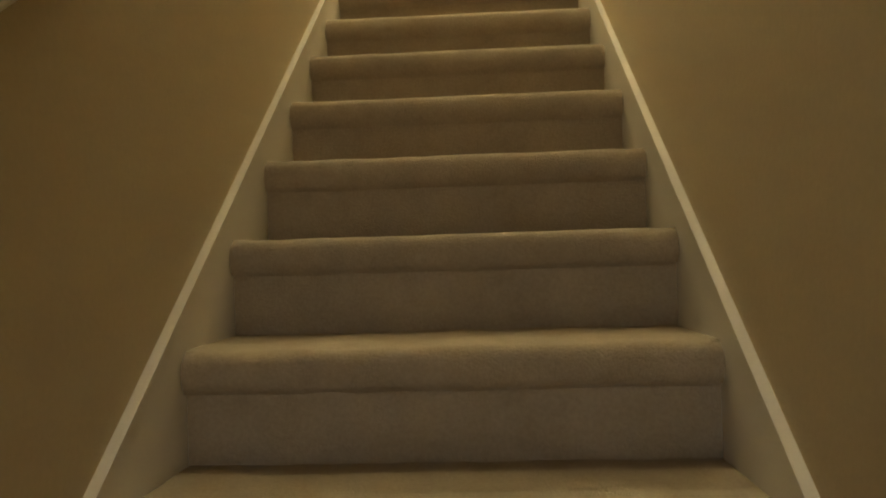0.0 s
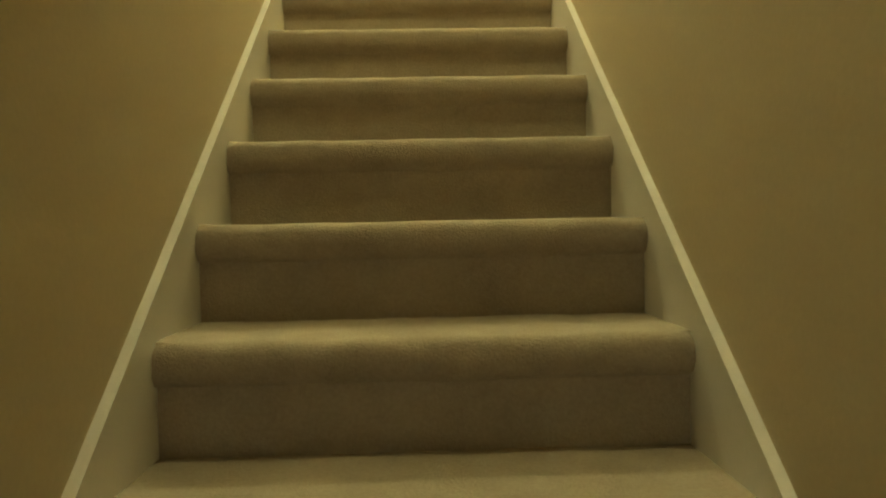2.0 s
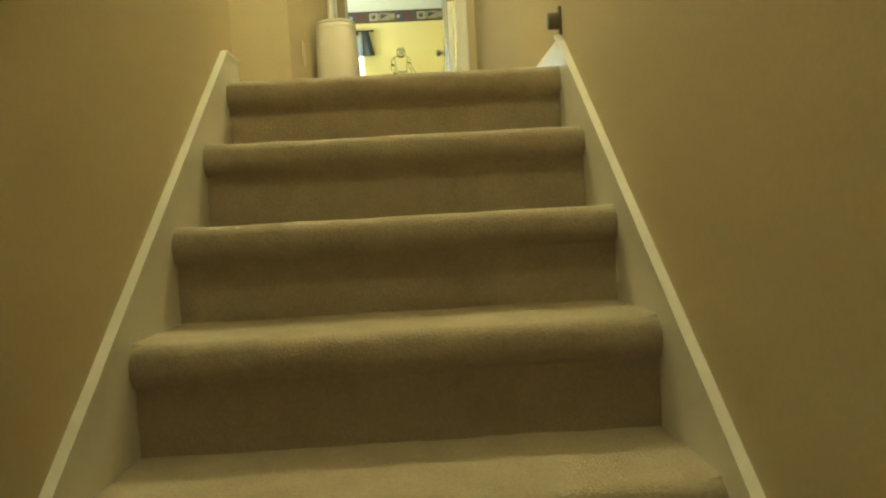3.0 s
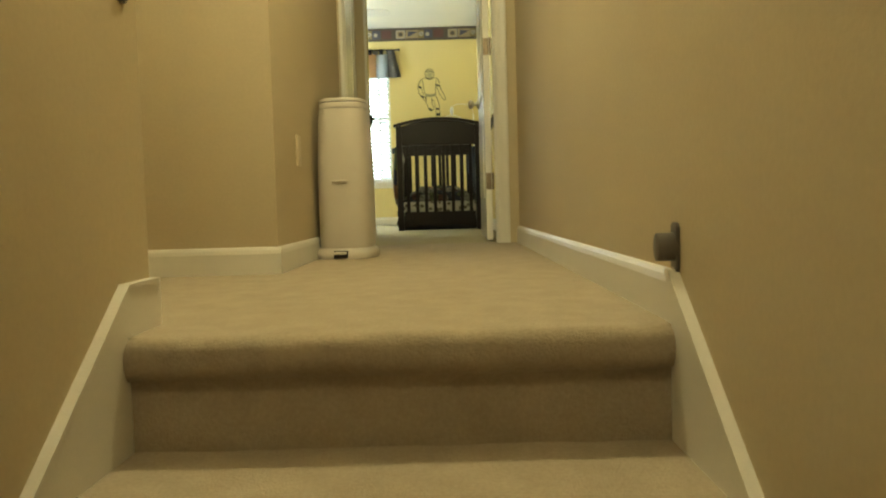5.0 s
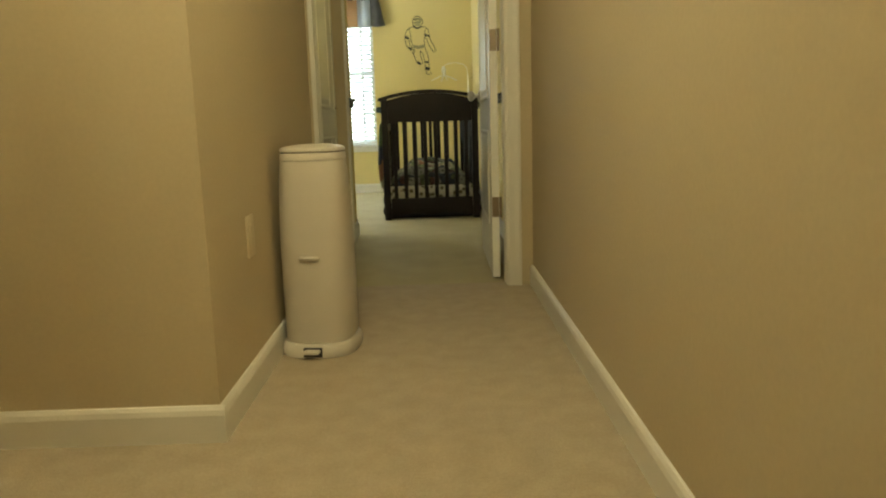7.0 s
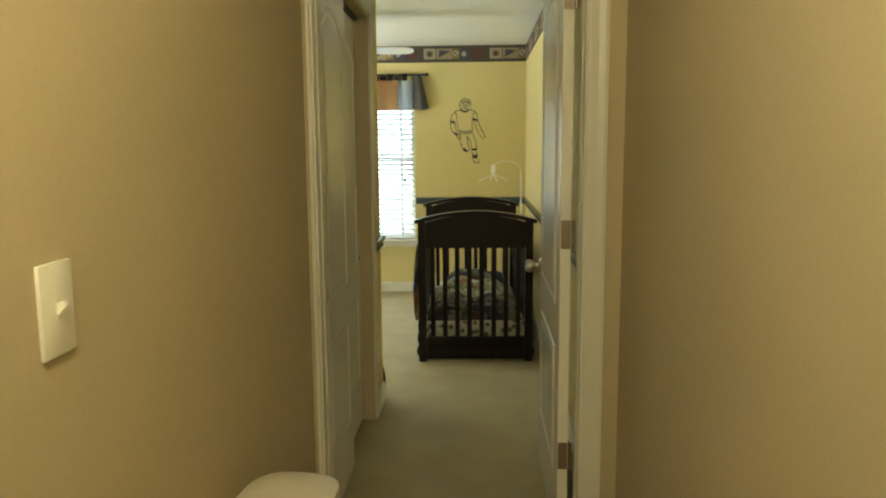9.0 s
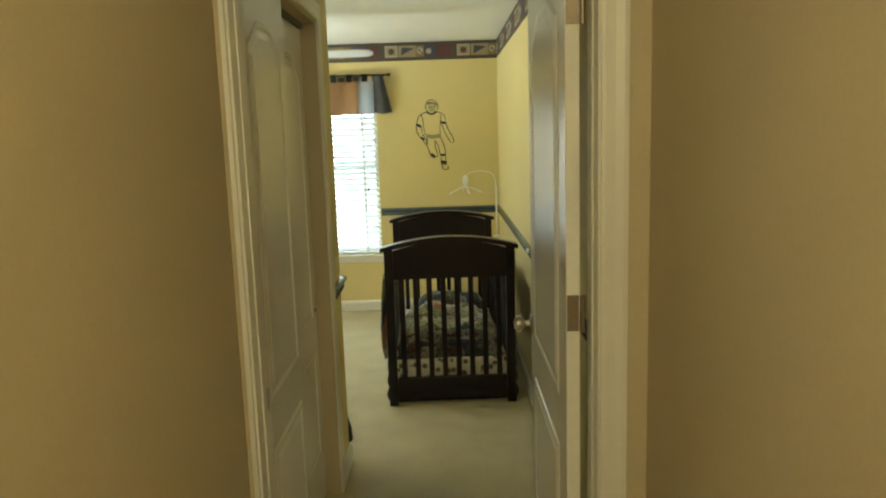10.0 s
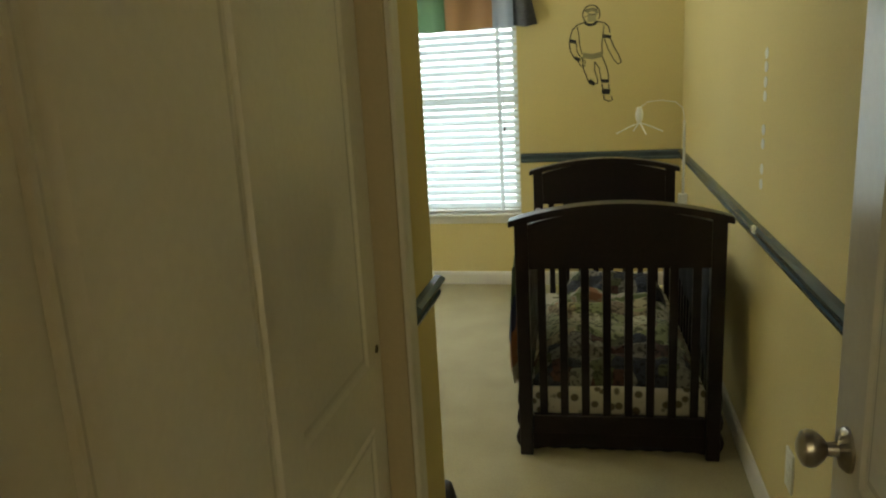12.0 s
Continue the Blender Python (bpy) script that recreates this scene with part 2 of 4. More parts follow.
structure("wall_closet_side", box(BX, -XR - 0.11, CYE - 0.1, CYE, 0, ZC), ROOM_PAINT, "yellow painted bedroom wall")
structure("wall_closet_back", box(-1.25, -1.15, YE + 0.12, CYE - 0.1, 0, ZC), HALL_PAINT, "plain wall at the back of the closet")
structure("wall_closet_near", box(-1.25, -XR, YE, YE + 0.12, 0, ZC), HALL_PAINT, "plain wall between hall and closet")
# unseen left wall; its window opening is added for the side fill
lw = box(BX - 0.12, BX, CYE - 0.1, 5.0, 0, ZC)
box(BX - 0.12, BX, 6.2, YB + 0.12, 0, ZC, bm=lw)
box(BX - 0.12, BX, 5.0, 6.2, 0, 0.6, bm=lw)
box(BX - 0.12, BX, 5.0, 6.2, 1.9, ZC, bm=lw)
structure("wall_bedroom_left", lw, ROOM_PAINT, "yellow painted bedroom wall with a window")
structure("ceiling_bedroom", box(BX - 0.12, XR + 0.12, YE + 0.06, YB + 0.12, ZC, ZC + 0.1), CEILING_PAINT, "white textured bedroom ceiling", "ceiling")
structure("floor_bedroom", box(BX, XR, YE + 0.06, YB, -0.25, 0.0), BOUNCE_CARPET, "beige cut-pile carpet in the bedroom", "carpet")
structure("ground", box(-60, 60, YB + 0.6, 130, -3.1, -3.0), OUTSIDE, "grass outside the house", "ground")

# stairs: carpeted steps with rounded nosings
stairs = tagged(new("stairs"), "straight flight of beige carpeted stairs between white skirts", "stairs", kind="structure")


def step_bm(last):
    """One step: riser face set back under a rounded nosing, tread running back; nosing front at y 0, tread top at z 0."""
    r, over, th = 0.03, 0.032, 0.072
    prof = [(T + 0.05 if not last else 0.06, 0.0)]
    prof += [(0.075, 0.001), (r * 1.6, 0.0)]
    for i in range(7):
        a = math.pi / 2 + i * math.pi / 12
        prof.append((r + r * math.cos(a), -r + r * math.sin(a)))
    prof += [(-0.001, -th * 0.55), (0.001, -th * 0.7), (0.006, -th * 0.84), (0.014, -th * 0.95), (0.023, -th), (over - 0.002, -th - 0.004), (over + 0.001, -th - 0.012), (over, -th - 0.026), (over, -R - 0.01), (over + 0.03, -R - 0.02)]
    b = bmesh.new()
    n = 44
    rows = []
    for j in range(n + 1):
        x = -XS + 2 * XS * j / n
        row = []
        for y, z in prof:
            w = 0.003 * noise.noise(Vector((x * 7, y * 9, z * 9 + 3))) + 0.0024 * noise.noise(Vector((x * 21, y * 14, z * 14 + 8)))
            if last and y > 0.03:
                w, z = 0.25 * w, (-0.006 if y > 0.05 else z)
            edge = max(0.0, abs(x) - XS + 0.02) / 0.02
            row.append(b.verts.new((x, y + w + 0.008 * edge * (y < 0.03), z + w - 0.006 * edge * (z > -th) * (y < 0.03))))
        rows.append(row)
    for a, c in zip(rows, rows[1:]):
        for i in range(len(prof) - 1):
            b.faces.new((a[i], a[i + 1], c[i + 1], c[i]))
    for row in (rows[0], rows[-1]):
        back = [b.verts.new((row[0].co.x, T + 0.05 if not last else 0.06, -R - 0.02))]
        b.faces.new(row + back)
    b.faces.new([rows[0][0], rows[-1][0], b.verts.new((XS, 0.06, -0.05)), b.verts.new((-XS, 0.06, -0.05))])
    return b


step0 = part("step", step_bm(True), CARPET, stairs, smooth=True)
step1 = part("step", step_bm(False), CARPET, stairs, smooth=True)
step1.location = (0, -T, -R)
for k in range(2, 14):
    s = new("step", step1.data)
    s.parent = stairs
    s.location = (0, -k * T, -k * R)

# raked skirts, running over into the level baseboards
SK = 0.05
for sign, side in ((-1, "left"), (1, "right")):
    def at(u, v, w, sign=sign):
        return Vector((sign * (XR - w), u, v))
    end = 0.17 if sign < 0 else 0.06
    kink = BB - 0.005
    out = [(-14 * T, ZL), (-14 * T, -14 * R + SK + 0.004), ((kink - SK) * T / R, kink), (end, BB - 0.005 if sign > 0 else BB), (end, -0.3), (-0.2, -0.5), (-13 * T, ZL)]
    sk = prism(out, XR - XS + 0.004, at)
    structure(f"skirt_{side}", sk, TRIM, "white painted raked skirt board beside the stairs", "skirt board")
    cap = prism([(-14 * T, -14 * R + SK + 0.004), ((kink - SK) * T / R, kink - 0.002), (end, BB - 0.009), (end, BB + 0.001), ((kink - SK) * T / R - 0.004, kink + 0.006), (-14 * T, -14 * R + SK + 0.014)], 0.0185, at)
    structure(f"skirt_cap_{side}", cap, TRIM, "white painted moulding on the stair skirt", "trim")


def baseboard(name, p, q, side):
    """A baseboard with a rounded top from p to q on the floor; side: the way it faces."""
    p, q, s = Vector((*p, 0)), Vector((*q, 0)), Vector((*side, 0))
    prof = [(0, 0), (0.013, 0), (0.013, BB - 0.022), (0.010, BB - 0.010), (0.005, BB - 0.002), (0, BB)]
    d = (q - p)
    b = prism(prof, 1.0, lambda u, v, w: p + d * w + s * u + Vector((0, 0, v)))
    return structure(name, b, TRIM, "white painted baseboard with a rounded top", "baseboard", smooth=False)


baseboard("baseboard_hall_right", (XR, 0.06), (XR, YE), (-1, 0))
baseboard("baseboard_corner", (-XR - 0.12, 0.17), (-XR + 0.013, 0.17), (0, 1))
baseboard("baseboard_landing", (-3.0, 1.2), (-XR + 0.013, 1.2), (0, -1))
baseboard("baseboard_hall_left", (-XR, 1.2), (-XR, YE), (1, 0))
baseboard("baseboard_back", (BX, YB), (XR, YB), (0, -1))
baseboard("baseboard_right", (XR, YE + 0.12), (XR, YB - 0.014), (-1, 0))
baseboard("baseboard_closet", (-XR, CY1 + 0.07), (-XR, CYE + 0.013), (1, 0))
baseboard("baseboard_side", (BX, CYE), (-XR + 0.0, CYE), (0, 1))


def casing(name, u0, u1, top, put, label, wl=0.062, wr=0.062):
    """A moulded door casing round an opening; put(u, v, w) gives places along the wall, up it and out of it."""
    group = tagged(new(name), label, "trim", kind="structure")
    def moulding(w):
        return [(0, 0), (0, 0.011), (0.12 * w, 0.0135), (0.5 * w, 0.0128), (0.82 * w, 0.0155), (w, 0.0135), (w, 0)]
    for w, sign, u in ((wl, -1, u0), (wr, 1, u1)):
        flat = min(1.0, w / 0.06)
        b = bmesh.new()
        low, high = [], []
        for d, h in moulding(w):
            h = h if h == 0 else 0.0135 + (h - 0.0135) * flat
            low.append(b.verts.new(put(u + sign * d, 0.0, h)))
            high.append(b.verts.new(put(u + sign * d, top + d * 0.062 / w, h)))
        for i in range(len(low)):
            j = (i + 1) % len(low)
            b.faces.new((low[i], low[j], high[j], high[i]))
        b.faces.new(low)
        b.faces.new(high)
        part("casing_side", b, TRIM, group)
    b = bmesh.new()
    low, high = [], []
    for d, h in moulding(1.0):
        low.append(b.verts.new(put(u0 - d * wl, top + d * 0.062, h)))
        high.append(b.verts.new(put(u1 + d * wr, top + d * 0.062, h)))
    for i in range(len(low)):
        j = (i + 1) % len(low)
        b.faces.new((low[i], low[j], high[j], high[i]))
    b.faces.new(low)
    b.faces.new(high)
    part("casing_head", b, TRIM, group)
    return group


casing("door_casing_hall", DL - 0.006, DR + 0.006, DH + 0.006, lambda u, v, w: Vector((u, YE - w, v)), "white moulded casing round the bedroom doorway", 0.011, 0.059)
casing("door_casing_bedroom", DL - 0.006, DR + 0.006, DH + 0.006, lambda u, v, w: Vector((u, YE + 0.12 + w, v)), "white moulded casing round the bedroom doorway", 0.011, 0.059)
casing("closet_casing", CY0, CY1, CH, lambda u, v, w: Vector((-XR + w, u, v)), "white moulded casing round the closet doors", 0.004)
jb = box(DL - 0.02, DL, YE - 0.002, YE + 0.122, 0, DH + 0.02)
box(DR, DR + 0.02, YE - 0.002, YE + 0.122, 0, DH + 0.02, bm=jb)
box(DL, DR, YE - 0.002, YE + 0.122, DH, DH + 0.02, bm=jb)
box(DL, DL + 0.004, YE + 0.045, YE + 0.08, 0, DH, 0.001, bm=jb)
box(DR - 0.004, DR, YE + 0.045, YE + 0.08, 0, DH, 0.001, bm=jb)
structure("door_jamb", jb, TRIM, "white painted door jamb with stops", "door frame")
cj = box(-XR - 0.111, -XR + 0.002, CY1 - 0.014, CY1 + 0.001, 0, CH)
box(-XR - 0.111, -XR + 0.002, CY0 - 0.001, CY0 + 0.014, 0, CH, bm=cj)
box(-XR - 0.111, -XR + 0.002, CY0, CY1, CH - 0.016, CH + 0.001, bm=cj)
structure("closet_jamb", cj, HALL_PAINT, "tan painted return of the closet opening", "door frame")

# ---- cloth and print materials ----
SHEET = two_tone("dotted_sheet", (0.56, 0.53, 0.45), (0.12, 0.1, 0.06), 24, low=0.3, high=0.42)
QUILT = patchwork("patchwork_quilt", ((0.44, 0.41, 0.3), (0.24, 0.26, 0.14), (0.38, 0.33, 0.21), (0.5, 0.48, 0.38), (0.24, 0.19, 0.13), (0.34, 0.34, 0.23)), 9.0)
DARK_PRINT = patchwork("dark_print_cloth", ((0.028, 0.032, 0.045), (0.07, 0.032, 0.025), (0.2, 0.19, 0.16), (0.03, 0.034, 0.05), (0.08, 0.09, 0.045)), 13.0, 60.0)
PILLOW = two_tone("pillow_cloth", (0.5, 0.5, 0.42), (0.2, 0.24, 0.12), 14, low=0.46, high=0.5, third=(0.4, 0.2, 0.12))
THROW_GREEN = material("throw_green", (0.12, 0.16, 0.07), 0.9, spread=0.2, bump=0.3)
THROW_BLUE = material("throw_blue", (0.03, 0.04, 0.08), 0.9, spread=0.2, bump=0.3)
THROW_CREAM = material("throw_cream", (0.42, 0.38, 0.26), 0.9, spread=0.15, bump=0.3)
THROW_ORANGE = material("throw_orange", (0.3, 0.15, 0.07), 0.9, spread=0.2, bump=0.3)
SKIRT_CLOTH = material("bed_skirt_cloth", (0.022, 0.024, 0.032), 0.9, spread=0.2, bump=0.3)
VAL_GREY = material("valance_grey", (0.14, 0.14, 0.14), 0.9, spread=0.3, grain=120, bump=0.3)
VAL_DARK = material("valance_dark", (0.02, 0.02, 0.022), 0.8)
INK = material("decal_ink", (0.016, 0.016, 0.016), 0.6)
INK_GREY = material("decal_grey", (0.28, 0.25, 0.13), 0.7)
DECAL_FACE = material("decal_shade", (0.4, 0.35, 0.18), 0.7)
WHITE = material("white_plastic", (0.8, 0.8, 0.77), 0.4, spread=0.02)
OUTLET_TAN = material("outlet_plastic", (0.58, 0.49, 0.34), 0.45, spread=0.02)
GLOSS_WHITE = material("fan_blade_white", (0.8, 0.8, 0.78), 0.14, spread=0.02)
B_TAN = material("border_tan", (0.3, 0.23, 0.13), 0.8, spread=0.1, grain=150)
B_PALE = material("border_pale", (0.36, 0.32, 0.25), 0.8, spread=0.1, grain=150)
B_OLIVE = material("border_olive", (0.2, 0.15, 0.055), 0.8, spread=0.1, grain=150)
B_NAVY = material("border_navy", (0.06, 0.06, 0.085), 0.8, spread=0.1)
B_RED = material("border_maroon", (0.095, 0.04, 0.034), 0.8, spread=0.1)
B_BROWN = material("border_brown", (0.07, 0.055, 0.04), 0.8, spread=0.1)


def see_through(name, colour, amount, rough=0.4):
    """A thin leaf that lets part of the light through."""
    m = bpy.data.materials.new(name)
    m.use_nodes = True
    nt = m.node_tree
    p = nt.nodes["Principled BSDF"]
    p.inputs["Base Color"].default_value = (*colour, 1)
    p.inputs["Roughness"].default_value = rough
    t = nt.nodes.new("ShaderNodeBsdfTranslucent")
    t.inputs["Color"].default_value = (*colour, 1)
    mix = nt.nodes.new("ShaderNodeMixShader")
    mix.inputs[0].default_value = amount
    nt.links.new(p.outputs[0], mix.inputs[1])
    nt.links.new(t.outputs[0], mix.inputs[2])
    nt.links.new(mix.outputs[0], nt.nodes["Material Output"].inputs["Surface"])
    return m


SLAT = see_through("blind_slat", (0.8, 0.84, 0.84), 0.4)
TAPE = see_through("ladder_tape_cloth", (0.85, 0.87, 0.87), 0.55, 0.9)
VAL_BLUE = see_through("valance_pale_check", (0.6, 0.64, 0.7), 0.45, 0.9)
VAL_WHITE = see_through("valance_white", (0.75, 0.76, 0.76), 0.4, 0.9)
VAL_BROWN = see_through("valance_brown", (0.5, 0.31, 0.15), 0.4, 0.9)
VAL_GREEN = see_through("valance_green", (0.27, 0.42, 0.25), 0.35, 0.9)
GLASS = bpy.data.materials.new("window_glass")
GLASS.use_nodes = True
gp = GLASS.node_tree.nodes["Principled BSDF"]
gp.inputs["Transmission Weight"].default_value = 1.0
gp.inputs["Roughness"].default_value = 0.0
gp.inputs["IOR"].default_value = 1.45


# ---- stair handrail, gate brackets, switch plates ----
rail = thing("handrail", "dark wooden handrail on a white backing board along the stairs", "handrail")
HZ = 0.77


def raked(prof, y0, y1):
    """A bar of the given section running up beside the stairs."""
    return prism(prof, 1.0, lambda u, v, w: Vector((u, y0 + (y1 - y0) * w, (y0 + (y1 - y0) * w) * R / T + HZ + v)))


part("backing_board", raked([(-XR, 0.0), (-XR + 0.016, 0.0), (-XR + 0.019, 0.006), (-XR + 0.019, 0.134), (-XR + 0.016, 0.14), (-XR, 0.14)], -13 * T, -0.3), TRIM, rail, "white painted backing board")
part("grip", raked([(-0.418, 0.112), (-0.39, 0.112), (-0.378, 0.126), (-0.38, 0.152), (-0.392, 0.166), (-0.416, 0.166), (-0.428, 0.152), (-0.43, 0.126)], -13 * T, -0.35), ESPRESSO, rail, "dark stained wooden grip", smooth=True)
for y in (-3.02, -1.95, -0.75):
    z = y * R / T + HZ
    b = tube([(-XR + 0.018, y, z + 0.05), (-0.425, y, z + 0.05), (-0.408, y, z + 0.06), (-0.404, y, z + 0.115)], 0.008)
    spin([(0, 0), (0.028, 0), (0.026, 0.006), (0, 0.008)], Matrix.Translation((-XR + 0.0188, y, z + 0.05)) @ Euler((0, radians(90), 0)).to_matrix().to_4x4(), 18, b)
    part("rail_bracket", b, DARK, rail, "dark metal bracket", smooth=True)


def gate_bracket(sign, y, z, deep=0.036):
    """A wall cup of a child gate: an upright plate with a rounded socket standing out of it."""
    g = thing("gate_bracket", "grey plastic wall bracket for a child gate", "bracket", group="gate brackets at the stair head")
    x = sign * XR
    def at(u, v, w):
        return Vector((x - sign * w, y + u, z + v))
    plate = [(0.016 * math.cos(a), (0.031 if math.sin(a) > 0 else -0.031) + 0.012 * math.sin(a)) for a in [i * math.pi / 8 for i in range(16)]]
    part("plate", prism(plate, 0.006, at), BRACKET_GREY, g)
    b = prism([(0.015 * math.cos(a) * 1.15, 0.026 * math.sin(a) * (1 if math.sin(a) > 0 else 0.85)) for a in [i * math.pi / 10 for i in range(20)]], deep, at, bevel=0.003)
    part("socket", b, BRACKET_GREY, g, smooth=True)
    b = spin([(0, 0), (0.004, 0), (0.004, 0.002), (0, 0.0025)], Matrix.Translation(at(0, -0.036, 0.006)) @ Euler((0, radians(-90 * sign), 0)).to_matrix().to_4x4(), 10)
    part("screw", b, NICKEL, g, smooth=True)
    return g


gate_bracket(1, 0.045, 0.125)
gate_bracket(1, 0.03, 0.64)
gate_bracket(-1, 0.105, 0.612, 0.014)


def wall_plate(name, label, sign, y, z, w, toggles, outlet=False, plastic=None):
    g = thing(name, label, "switch" if not outlet else "outlet")
    PLATE = plastic or (OUTLET_TAN if outlet else PLATE_WHITE)
    def at(u, v, d):
        return Vector((sign * (XR - d), y + u, z + v))
    b = prism([(-w / 2, -0.057), (w / 2, -0.057), (w / 2, 0.057), (-w / 2, 0.057)], 0.006, at, bevel=0.002)
    part("cover_plate", b, PLATE, g, smooth=True)
    for i in range(toggles):
        u = (i - (toggles - 1) / 2) * 0.046
        if outlet:
            for v in (-0.02, 0.02):
                part("receptacle", prism([(u + 0.016 * math.cos(a), v + 0.014 * math.sin(a)) for a in [k * math.pi / 7 for k in range(14)]], 0.0075, at), PLATE, g)
        else:
            part("switch_slot", prism([(u - 0.005, -0.012), (u + 0.005, -0.012), (u + 0.005, 0.012), (u - 0.005, 0.012)], 0.0066, at), TRIM, g)
            b = bmesh.new()
            q = [b.verts.new(at(u + du, v, d)) for du, v, d in ((-0.004, -0.008, 0.006), (0.004, -0.008, 0.006), (0.004, 0.008, 0.006), (-0.004, 0.008, 0.006), (-0.0035, 0.004, 0.017), (0.0035, 0.004, 0.017), (0.0035, 0.011, 0.015), (-0.0035, 0.011, 0.015))]
            for f in ((0, 1, 5, 4), (1, 2, 6, 5), (2, 3, 7, 6), (3, 0, 4, 7), (4, 5, 6, 7)):
                b.faces.new([q[k] for k in f])
            part("toggle", b, PLATE_WHITE, g)
    return g


wall_plate("light_switch", "white plastic single light switch on the hall wall", -1, 1.403, 1.14, 0.07, 1)
wall_plate("double_switch", "white plastic double light switch on the hall wall", 1, 0.665, 1.06, 0.116, 2)
wall_plate("wall_outlet", "beige plastic wall outlet beside the diaper pail", -1, 1.58, 0.425, 0.07, 1, True)
wall_plate("wall_outlet", "white plastic wall outlet low on the yellow wall", 1, 4.47, 0.3, 0.07, 1, True, PLATE_WHITE)


def ceiling_lamp(x, y, z):
    g = thing("ceiling_lamp", "unseen satin nickel lamp holder on the ceiling", "lamp", pose(x, y, z), group="ceiling lamps")
    part("base", spin([(0, 0.0), (0.06, 0.0), (0.055, -0.02), (0, -0.02)]), NICKEL, g, smooth=True)
    part("stem", tube([(0, 0, -0.02), (0, 0, -0.09)], 0.008), NICKEL, g, smooth=True)
    return g


ceiling_lamp(HALL_LAMP[0], HALL_LAMP[1], ZC)
# this holder is added to go with the stair fill
ceiling_lamp(STAIR_FILL[0], STAIR_FILL[1], ZC)


# ---- diaper pail ----
def oval(a, b_, front, h, n=36):
    """A rounded-square ring of half widths a, b_."""
    pts = []
    for i in range(n):
        t = 2 * math.pi * i / n
        c, s = math.cos(t), math.sin(t)
        e = 2 / 2.9
        pts.append(Vector((a * math.copysign(abs(c) ** e, c), b_ * math.copysign(abs(s) ** e, s) + front, h)))
    return pts


def loft(rings, bm=None, cap_low=True, cap_top=True):
    b = bmesh.new()
    vs = [[b.verts.new(p) for p in r] for r in rings]
    n = len(vs[0])
    for a, c in zip(vs, vs[1:]):
        for i in range(n):
            b.faces.new((a[i], a[(i + 1) % n], c[(i + 1) % n], c[i]))
    if cap_low:
        b.faces.new(vs[0][::-1])
    if cap_top:
        b.faces.new(vs[-1])
    return join(bm, b)


pail = thing("diaper_pail", "tall white plastic diaper pail with a foot pedal", "diaper pail", pose(-0.335, 1.92, 0, 0, 0, -6))
part("base", loft([oval(0.121, 0.135, 0.0, 0.0), oval(0.124, 0.137, 0.0, 0.012), oval(0.122, 0.134, 0, 0.03), oval(0.113, 0.125, 0, 0.042)]), PAIL_WHITE, pail, smooth=True)
rows = []
for h, a in ((0.043, 0.108), (0.06, 0.111), (0.2, 0.1115), (0.32, 0.1115), (0.42, 0.1095), (0.52, 0.105), (0.58, 0.101), (0.612, 0.098)):
    rows.append(oval(a, a + 0.006, 0, h))
part("body", loft(rows), PAIL_WHITE, pail, smooth=True)
part("rim", loft([oval(0.0985, 0.1045, 0, 0.6135), oval(0.0988, 0.1048, 0, 0.62), oval(0.098, 0.104, 0, 0.633), oval(0.0965, 0.1025, 0, 0.636)]), PAIL_WHITE, pail, smooth=True)
# dark ring colours in the shade of the gap below the lid
part("lid_gap", loft([oval(0.0945, 0.1005, 0, 0.634), oval(0.0945, 0.1005, 0, 0.6395)]), DARK, pail, "thin dark ring for the shaded gap under the lid")
part("lid", loft([oval(0.095, 0.101, 0, 0.639), oval(0.098, 0.104, 0, 0.642), oval(0.096, 0.102, 0, 0.649), oval(0.085, 0.091, 0, 0.655), oval(0.05, 0.054, 0, 0.660)]), PAIL_WHITE, pail, "slightly domed white lid", smooth=True)
part("door_catch", loft([[Vector((0.033 * math.cos(t), -0.1165 - 0.012 * max(0, -math.sin(t)) * s, 0.315 + 0.010 * k)) for t in [2 * math.pi * i / 24 for i in range(24)]] for k, s in ((-0.7, 0.3), (-0.3, 0.9), (0.2, 1.0), (0.6, 0.5))]), PAIL_WHITE, pail, "small raised door catch", smooth=True)
# solid dark block stands for the shaded hollow behind the pedal
part("pedal_dark", box(-0.03, 0.03, -0.1375, -0.128, 0.004, 0.034, 0.002), DARK, pail, "dark block for the shade inside the pedal opening")
part("pedal", box(-0.025, 0.025, -0.165, -0.13, 0.02, 0.03, 0.004), PAIL_WHITE, pail, "white foot pedal", smooth=True)
part("hinge_bar", box(-0.06, 0.06, 0.1, 0.122, 0.6, 0.634, 0.006), PAIL_WHITE, pail)


